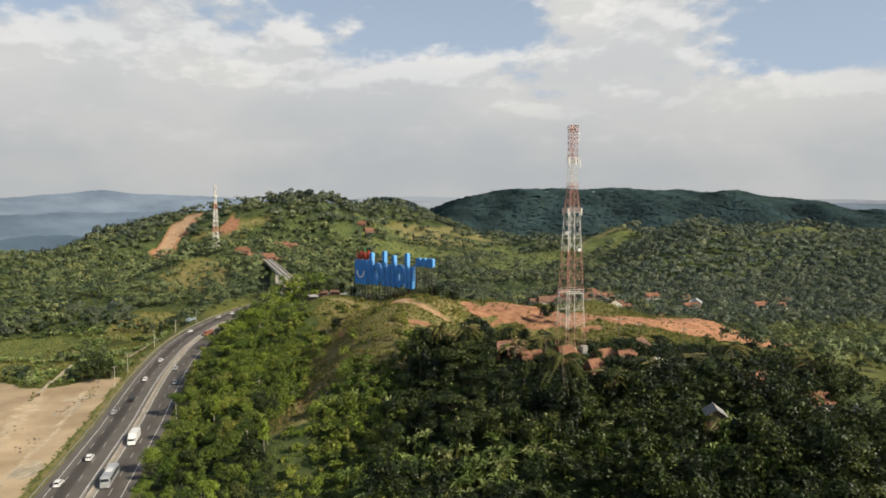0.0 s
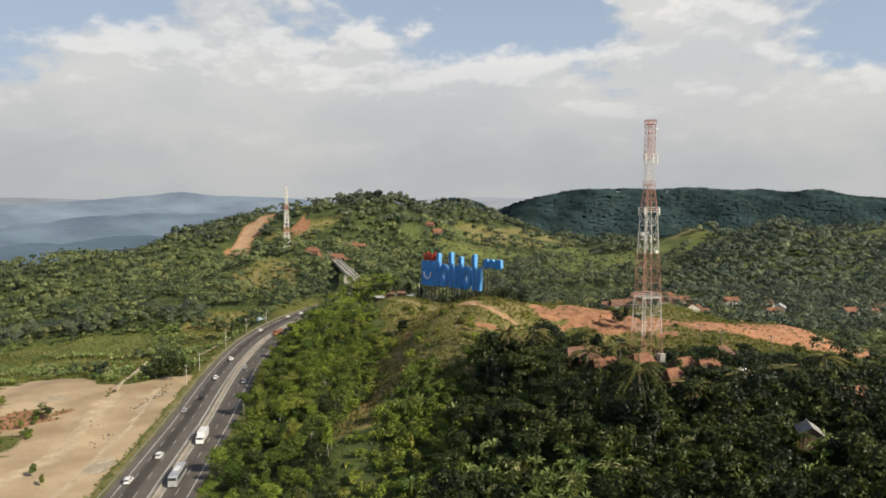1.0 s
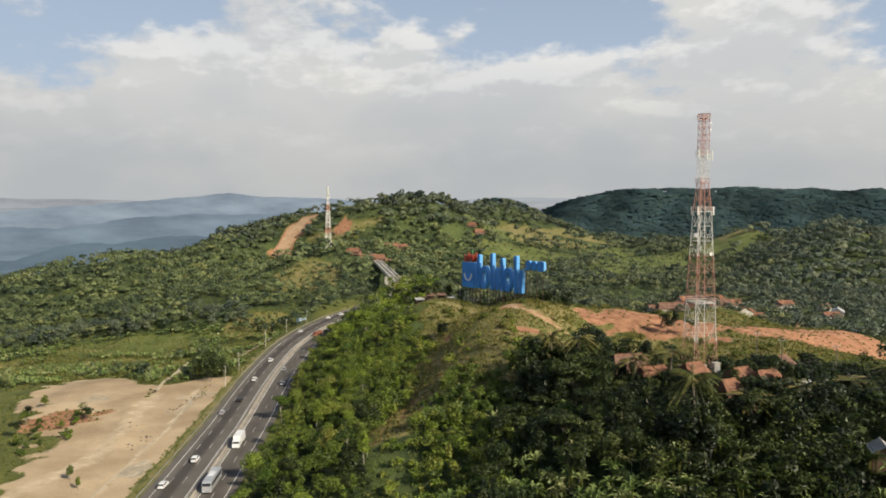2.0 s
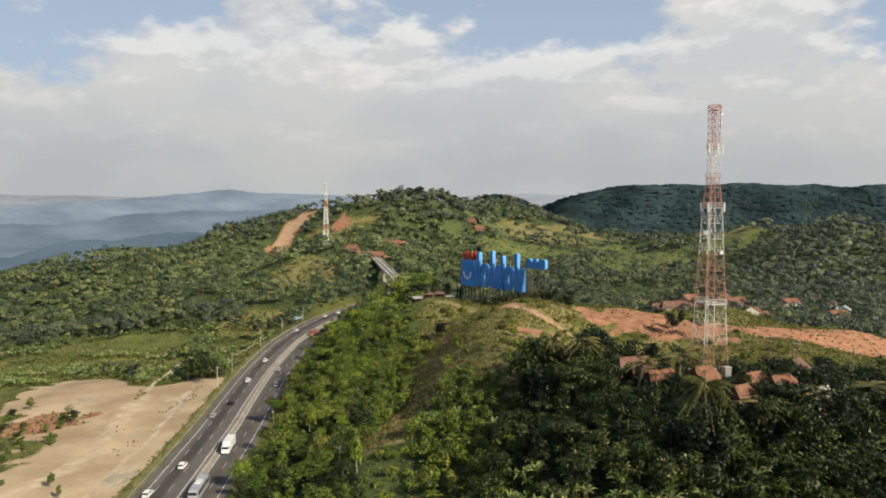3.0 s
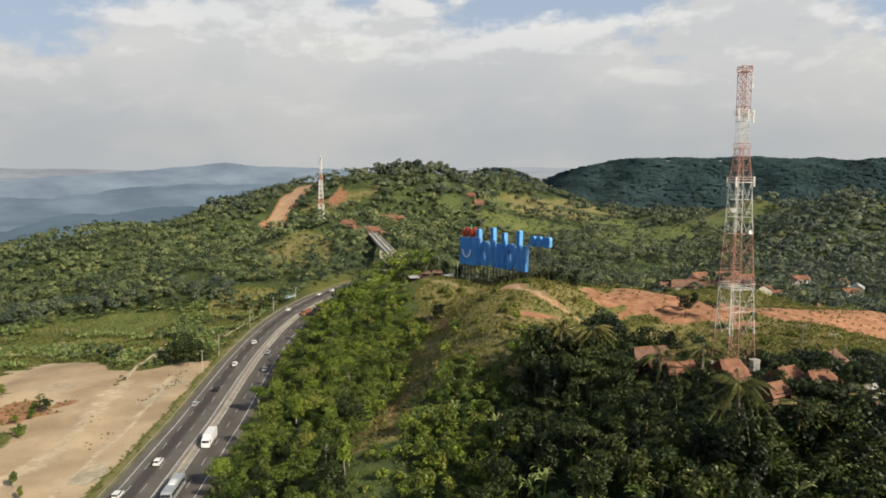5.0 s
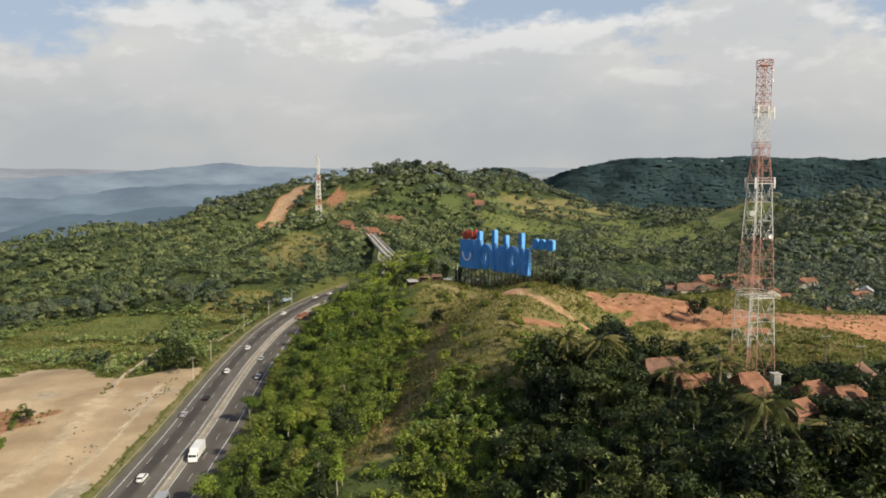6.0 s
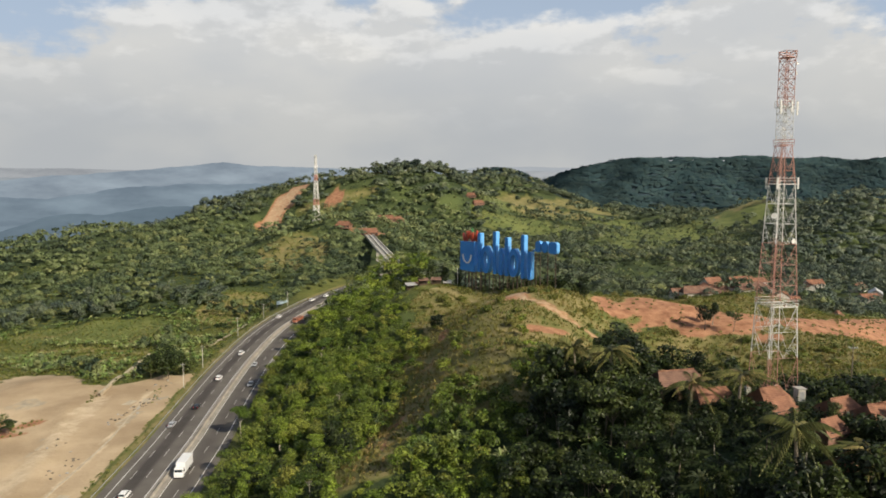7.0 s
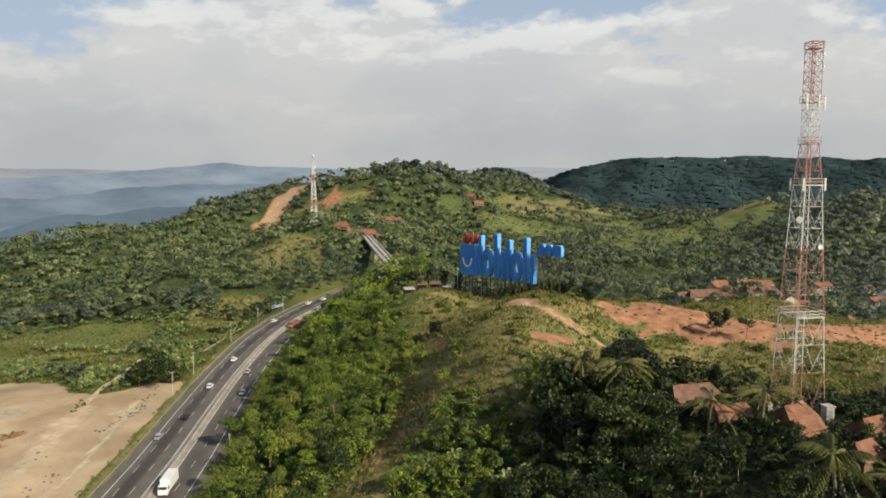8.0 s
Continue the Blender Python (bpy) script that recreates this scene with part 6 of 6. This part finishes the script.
def canopy(name, label, rng, x, y, tall, reach, lobes, leaf_n, leaf, leaf_mat, up=.35, even=0.0):
    """Closed tree tops: crowns of many sizes, each of a few overlapping lobes clad in leaf_n leaf sprays; even levels them."""
    n = len(x)
    z = height(x, y)
    size = rng.choice((.55, .8, 1.0, 1.4), n, p=(.25, .3, .3, .15))
    t, r = tall * size ** .6 * rng.uniform(.8, 1.2, n), reach * size * rng.uniform(.85, 1.2, n)
    t, r = t + (tall - t) * even, r + (reach - r) * even
    tier = rng.uniform(.35, .8, n)  # some crowns are flat and spreading, some domed
    m = n * lobes
    rep = lambda v: np.repeat(v, lobes)
    a, o, k = rng.uniform(0, 6.28, m), rep(r) * np.sqrt(rng.uniform(0, .62, m)), rep(r) * rng.uniform(.26, .52, m)
    c = np.stack([rep(x) + o * np.cos(a), rep(y) + o * np.sin(a), rep(z) + rep(t) * (.84 - .30 * (1 - even) * (o / rep(r)) ** 2 + rng.normal(0, .06, m))], -1)
    s3 = np.stack([k, k, k * rep(tier)], -1)
    tint = rep(np.clip(.42 + .22 * wave(x, y, 90, 77) + .16 * wave(x, y, 34, 78) + rng.normal(0, .30, n), 0, .999))
    pick = np.repeat(np.arange(m), leaf_n)
    d = unit(rng.normal(size=(len(pick), 3)) + (0, 0, .45))
    long = leaf * rng.uniform(.6, 1.4, len(pick))
    at = c[pick] + d * s3[pick] * rng.uniform(.7, 1.08, (len(pick), 1))
    whole = unit((at - np.stack([x, y, z + t * .45], -1)[pick // lobes]) * (1, 1, 1.2))
    fall = np.stack([height(x - 8, y) - height(x + 8, y), height(x, y - 8) - height(x, y + 8), np.full(n, 16 * up)], -1)[pick // lobes] / 16
    fall = fall * (1 + 3 * even, 1 + 3 * even, 1)  # sprays turn to the open side of the slope
    q = leaf_sprays(rng, at, unit(d + rng.normal(size=d.shape) * .2 + fall), long, long * .72)
    return tagged(new(name, quads_mesh(name, q, leaf_mat, np.repeat(tint[pick], 3), per=3, normals=unit((d * .55 + whole * .7 + rng.normal(size=d.shape) * .15) * (1 - .8 * even) + (0, 0, .15) + fall * even))), label, "woods", kind="stuff")


def in_sight(x, y):
    """Within the wide valley that the hills enclose."""
    return (x > -.68 * y - 20) & (x < .93 * y + 20)


for name, y0, y1, step, tall, reach, lobes, leaf_n, leaf, seed in (("near_forest", 400, 600, 6.4, 8.0, 4.2, 6, 20, .62, 51), ("mid_forest", 600, 900, 8.6, 9.5, 6.0, 5, 17, 1.0, 53), ("far_forest", 900, 1250, 11.5, 10.0, 8.0, 5, 13, 1.5, 57), ("ridge_forest", 1250, 1660, 8.8, 3.2, 8.0, 6, 10, 1.9, 58)):
    r2 = np.random.RandomState(seed)
    w = y1 * 0.85
    x, y = scatter(r2, -w, w, y0, y1, step)
    x, y = x[in_sight(x, y)], y[in_sight(x, y)]
    ok, zs, d = open_ground(x, y, 9)
    deck_gap = np.min(np.hypot(x[:, None] - deck_line[None, :, 0], y[:, None] - deck_line[None, :, 1]), 1)
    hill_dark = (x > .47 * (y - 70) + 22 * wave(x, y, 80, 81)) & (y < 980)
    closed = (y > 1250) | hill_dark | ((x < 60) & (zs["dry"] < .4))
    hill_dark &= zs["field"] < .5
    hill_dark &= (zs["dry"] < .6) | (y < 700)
    ok &= ((np.maximum(zs["dry"], zs["field"]) < .45) | (r2.rand(len(x)) < .22) | hill_dark) & (deck_gap > 8)
    ok &= ~((x > -20) & (x < 80) & (y < 420) & (y > 300))
    ok &= ~((x < 260) & (y < 420) & (zs["earth"] > .05))
    ok &= (wave(x, y, 120, 61) + .5 * wave(x, y, 45, 62) > -.62) | closed
    ok &= (wave(x, y, 62, 63) + .5 * wave(x, y, 27, 64) > -.72) | (y > 960) | hill_dark
    away = (height(x, y + 6) - height(x, y - 6)) / 12
    ok &= (away > np.where(y < 1250, -.06, -.2)) | (y < 640) | (r2.rand(len(x)) < .35 * (y < 1250))
    if name == "near_forest":
        ok &= ~((x < -92) & (y < 478) & (x > -330))
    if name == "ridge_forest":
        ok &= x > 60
        canopy(name, "forest on the far ridge, haze blue put into its leaf colour", r2, x[ok], y[ok], tall, reach, lobes, leaf_n, leaf, LEAF_RIDGE_HAZE, .5, .95)
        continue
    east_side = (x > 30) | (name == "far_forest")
    for pick, leaf_mat in ((ok & ~hill_dark & ~east_side, LEAF_FAR_HAZE), (ok & ~hill_dark & east_side, LEAF_HILL_HAZE)):
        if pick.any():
            canopy(name, "sunlit tropical forest covering the hills, haze greyed into its leaves", r2, x[pick], y[pick], tall, reach, lobes, leaf_n, leaf, leaf_mat)
    canopy("dark_" + name, "dark tropical forest on the shaded hills, haze greyed into its leaves", r2, x[ok & hill_dark], y[ok & hill_dark], tall, reach, lobes, leaf_n, leaf, LEAF_WOOD_HAZE)
# the grove of tall trees on the highest hilltop
r2 = np.random.RandomState(101)
x, y = scatter(r2, -84, 34, 946, 982, 4.4)
ok = (np.abs(y - 963) < 16 - 9 * np.abs(x + 25) / 60)
woods("hilltop_grove", "grove of tall dark trees on the hilltop", r2, x[ok], y[ok], 11.0, 4.6, 150, 1.0, LEAF_WOOD_HAZE)
x, y = scatter(r2, -285, -225, 868, 905, 9.0)
woods("shoulder_grove", "tall dark trees on the steep shoulder of the hill", r2, x, y, 11.0, 5.0, 150, 1.0, LEAF_WOOD_HAZE)
# tall trees where the road bends away
r2 = np.random.RandomState(59)
x, y = scatter(r2, -58, -4, 368, 458, 5.2)
ok, zs, d = open_ground(x, y, 6)
ok &= (zs["dry"] < .6) & (d > 23)
woods("bend_trees", "tall bright green trees by the bend of the road", r2, x[ok], y[ok], 9.5, 3.8, 260, .42, LEAF)
# trees behind the sign and its stalls
x, y = scatter(r2, -18, 84, 346, 432, 5.4)
ok, zs, d = open_ground(x, y, 4.5)
ok &= (y > 352 + .15 * np.abs(x - 12)) & (zs["sand"] < .2) & ~((x < 14) & (y < 362))
woods("sign_trees", "dark trees behind the roadside sign", r2, x[ok], y[ok], 6.5, 3.4, 120, .62, LEAF_WOOD_HAZE)
# valley woods right of the ridge
r2 = np.random.RandomState(63)
x, y = scatter(r2, 100, 420, 180, 400, 7.6)
ok, zs, d = open_ground(x, y, 8)
ok &= (zs["dry"] < .3) & ~((x < 130) & (y < 262)) & ~((x < 250) & (y > 225) & (y < 385) & (y > 70 + x * .9))
canopy("valley_forest", "tropical forest in the valley behind the ridge", r2, x[ok], y[ok], 8, 4.4, 6, 16, .6, LEAF_FAR_HAZE)

# dry grass on the ridge and verges
r2 = np.random.RandomState(71)
x, y = scatter(r2, -40, 240, 200, 420, 1.3)
ok, zs, d = open_ground(x, y, 3)
ok &= (zs["dry"] > .35) & (r2.rand(len(x)) < .85)
x, y = x[ok], y[ok]
z = height(x, y)
k = 5
at = np.repeat(np.stack([x, y, z], -1), k, 0) + r2.normal(0, .35, (len(x) * k, 3)) * (1, 1, 0)
lean = r2.normal(0, .35, (len(at), 3)) * (1, 1, 0) + (0, 0, 1)
tall = r2.uniform(.35, 1.0, (len(at), 1))
sd = unit(np.cross(lean, r2.normal(size=at.shape))) * r2.uniform(.12, .28, (len(at), 1))
blade = np.stack([at - sd, at + sd, at + lean * tall], 1)
tuft = np.repeat(.5 + .5 * wave(x, y, 22, 73) * .6 + r2.uniform(-.2, .2, len(x)), k * 3) % 1.0
tagged(new("dry_grass", quads_mesh("dry_grass", blade, GRASS, tuft, per=3)), "tufts of dry yellow-green grass on the ridge", "grass", kind="stuff")

# meadow tufts in the lowland
r2 = np.random.RandomState(83)
x, y = scatter(r2, -330, -96, 318, 500, 2.1)
ok, zs, d = open_ground(x, y, 3)
ok &= (np.maximum(zs["field"], zs["dry"]) > .3)
undergrowth("meadow_grass", "rough meadow grass and weeds in the lowland", r2, x[ok], y[ok], .7, 6, .45, LEAF_SHRUB)
# weeds along the verges and works
x, y = scatter(r2, -175, -58, 170, 430, 2.4)
zs = zones(x, y)
d = from_road(x, y)[0]
ok = ((d < -15.2) & (d > -18.5) & (r2.rand(len(x)) < .8)) | ((d > 11.3) & (d < 14) & (r2.rand(len(x)) < .8)) | ((zs["sand"] < .6) & (zs["sand"] > .05) & (d < -20)) | ((d < -20) & (zs["sand"] < .1) & (y < 335))
undergrowth("verge_weeds", "yellow-green weeds along the road verge", r2, x[ok], y[ok], .6, 12, .3, LEAF_SHRUB)
# weeds and low bushes on the bare earth
x, y = scatter(r2, 55, 240, 280, 390, 3.2)
zs = zones(x, y)
ok = (zs["earth"] > .3) & (r2.rand(len(x)) < .3 + .4 * (wave(x, y, 18, 91) > .2))
undergrowth("earth_weeds", "sparse dry weeds on bare red earth", r2, x[ok], y[ok], .7, 16, .3, LEAF_SHRUB)
# scrub that fills the open ground between trees
x, y = scatter(r2, -345, -95, 318, 640, 4.6)
ok, zs, d = open_ground(x, y, 4)
ok &= zs["field"] < .7
undergrowth("lowland_scrub", "green scrub between the lowland trees", r2, x[ok], y[ok], 1.3, 11, .55, LEAF_SHRUB)
x, y = scatter(r2, -330, 330, 600, 1010, 8.5)
ok, zs, d = open_ground(x, y, 8)
undergrowth("hill_scrub", "low scrub on the open hillsides", r2, x[ok], y[ok], 2.2, 9, 1.2, LEAF_FAR_HAZE)
x, y = scatter(r2, 68, 240, 206, 390, 3.4)
ok, zs, d = open_ground(x, y, 5)
ok &= (zs["earth"] < .2) & (r2.rand(len(x)) < .75)
undergrowth("ridge_scrub", "green bushes beside the bare red earth", r2, x[ok], y[ok], 1.5, 18, .4, LEAF_SHRUB)
# bushes close round the houses by the mast
hx = HOUSES[(HOUSES[:, 0] > 44) & (HOUSES[:, 0] < 135) & (HOUSES[:, 1] < 210)]
a = r2.uniform(0, 6.28, (len(hx), 46))
q = r2.uniform(4.3, 6.5, (len(hx), 46))
x, y = (hx[:, :1] + q * np.cos(a)).ravel(), (hx[:, 1:] + q * np.sin(a)).ravel()
ok = (np.hypot(x[:, None] - hx[:, 0], y[:, None] - hx[:, 1]).min(1) > 4.2) & (np.hypot(x - 68.3, y - 196.8) > 5)
undergrowth("garden_bushes", "dark green garden bushes round the houses", r2, x[ok], y[ok], 2.3, 44, .36, LEAF_DARK_SHADE)

# grass along the low scarps of the worked ground
for line, n in (([(-96, 300), (-101, 316)], 14), ([(-119, 300), (-123, 314)], 18)):
    u = np.linspace(0, 1, n)
    px, py = np.interp(u, np.linspace(0, 1, len(line)), [q[0] for q in line]), np.interp(u, np.linspace(0, 1, len(line)), [q[1] for q in line])
    undergrowth("scarp_grass", "dry olive grass along a sandy scarp", r2, px + r2.normal(0, .8, n), py + r2.normal(0, 1.2, n), .45, 16, .22, LEAF_UNDER)

# trees and bushes in front of the hamlet and among its roofs
hx = HOUSES[(HOUSES[:, 0] > 100) & (HOUSES[:, 0] < 200) & (HOUSES[:, 1] > 370) & (HOUSES[:, 1] < 420)]
x = (hx[:, :1] + r2.uniform(-13, 13, (len(hx), 4))).ravel()
y = (hx[:, 1:] + r2.uniform(-9, -5, (len(hx), 4))).ravel()
ok = (np.hypot(x[:, None] - hx[:, 0], y[:, None] - hx[:, 1]).min(1) > 5.5) & (zones(x, y)["earth"] < .4)
woods("hamlet_trees", "dark trees and bushes round the hamlet", r2, x[ok], y[ok], 3.6, 2.6, 130, .42, LEAF_WOOD_HAZE)
# bushes by the sign's feet and along the path
x, y = scatter(r2, -6, 62, 308, 352, 4.2)
ok, zs, d = open_ground(x, y, 3.5)
ok &= (r2.rand(len(x)) < .5)
undergrowth("sign_bushes", "olive bushes and weeds round the feet of the sign", r2, x[ok], y[ok], 1.3, 26, .3, LEAF_UNDER)

# bushes and young trees on the slope between the road's trees and the dirt track
x, y = scatter(r2, -48, 6, 205, 338, 3.6)
ok, zs, d = open_ground(x, y, 3.5)
ok &= (x < np.interp(y, [205, 227, 248, 262, 288, 312, 338], [-17, -14, -9, -5, 0, -6, -14])) & (d > 15) & (r2.rand(len(x)) < .85)
for half, leaf_mat in ((r2.rand(len(x)) < .5, LEAF), (None, LEAF_MIXED)):
    half = ~first if half is None else half
    first = half
    woods("slope_bushes", "bright green bushes and young trees on the grassy slope" if leaf_mat is LEAF else "deep green bushes and young trees on the grassy slope", r2, x[ok & half], y[ok & half], np.where(x[ok & half] < -22, 5.5, 3.6), 2.2, 150, .26, leaf_mat)
# shaded thicket behind the posts of the sign
u, v_ = r2.uniform(-.05, 1.45, 60), r2.uniform(4.5, 13, 60)
x, y = SIGN_A.x + u * (SIGN_B.x - SIGN_A.x) + v_ * .766, SIGN_A.y + u * (SIGN_B.y - SIGN_A.y) + v_ * .643
woods("sign_thicket", "dark thicket behind the posts of the sign", r2, x, y, 4.0, 2.2, 150, .36, LEAF_DARK_SHADE)

# dry grass along the dirt track
x, y = scatter(r2, -30, 22, 200, 300, 1.5)
ok = (along(x + 1.5 * wave(x, y, 16, 21), y, TRACK_LINE, 3.0, 3.5) > .45) & (r2.rand(len(x)) < .8)
undergrowth("track_grass", "tall dry tan grass along the dirt track", r2, x[ok], y[ok], .55, 9, .3, DRY_GRASS)
# bushes standing on the edge of the worked ground
x, y = np.array([-130.5, -129, -131.5, -124.5, -126, -123.5, -133, -136, -129, -132, -138, -141, -135, -131, -128]), np.array([270, 271, 268.5, 251.5, 249.5, 247, 246, 250, 242, 238, 256, 262, 240, 233, 230.0])
woods("works_bushes", "olive bushes on the edge of the sandy ground", r2, x, y, np.r_[5.5, 5, 4.5, np.full(12, 3.6)], 2.3, 190, .3, LEAF_MIXED)
# tall shaded trees over the hollow east of the banana plants
x, y = scatter(r2, 56, 128, 104, 160, 4.6)
ok, zs, d = open_ground(x, y, 7)
ok &= r2.rand(len(x)) < .85
woods("hollow_trees", "tall trees over the hollow, shade put into their dark green", r2, x[ok], y[ok], np.clip(41.0 - height(x[ok], y[ok]), 3, 9.5), 3.4, 190, .4, LEAF_DARK_SHADE)

x, y = scatter(r2, 50, 130, 104, 166, 2.4)
ok, zs, d = open_ground(x, y, 5)
# the hollow's shade is painted with the same near-black green
undergrowth("hollow_undergrowth", "tall undergrowth filling the hollow, its colour darkened as shade", r2, x[ok], y[ok], 2.2, 16, .42, LEAF_DARK_SHADE)

# olive bushes on the brow below the sign
x, y = scatter(r2, 4, 46, 268, 312, 3.0)
ok, zs, d = open_ground(x, y, 3.5)
ok &= (r2.rand(len(x)) < .05 + .4 * (wave(x, y, 14, 95) > .2)) & (along(x, y, PATH_LINE, 2.4, 2) < .4)
undergrowth("brow_bushes", "dark olive bushes on the grassy brow", r2, x[ok], y[ok], 1.2, 30, .26, LEAF_UNDER)

# the edge of the forest behind the lowland plots
r2 = np.random.RandomState(97)
x, y = scatter(r2, -350, -128, 472, 494, 5.5)
ok, zs, d = open_ground(x, y, 5)
ok &= y > 474 + 6 * wave(x, y, 50, 98)
woods("forest_edge", "taller dark trees along the edge of the forest", r2, x[ok], y[ok], 9.0, 4.4, 130, .55, LEAF_WOOD_HAZE)
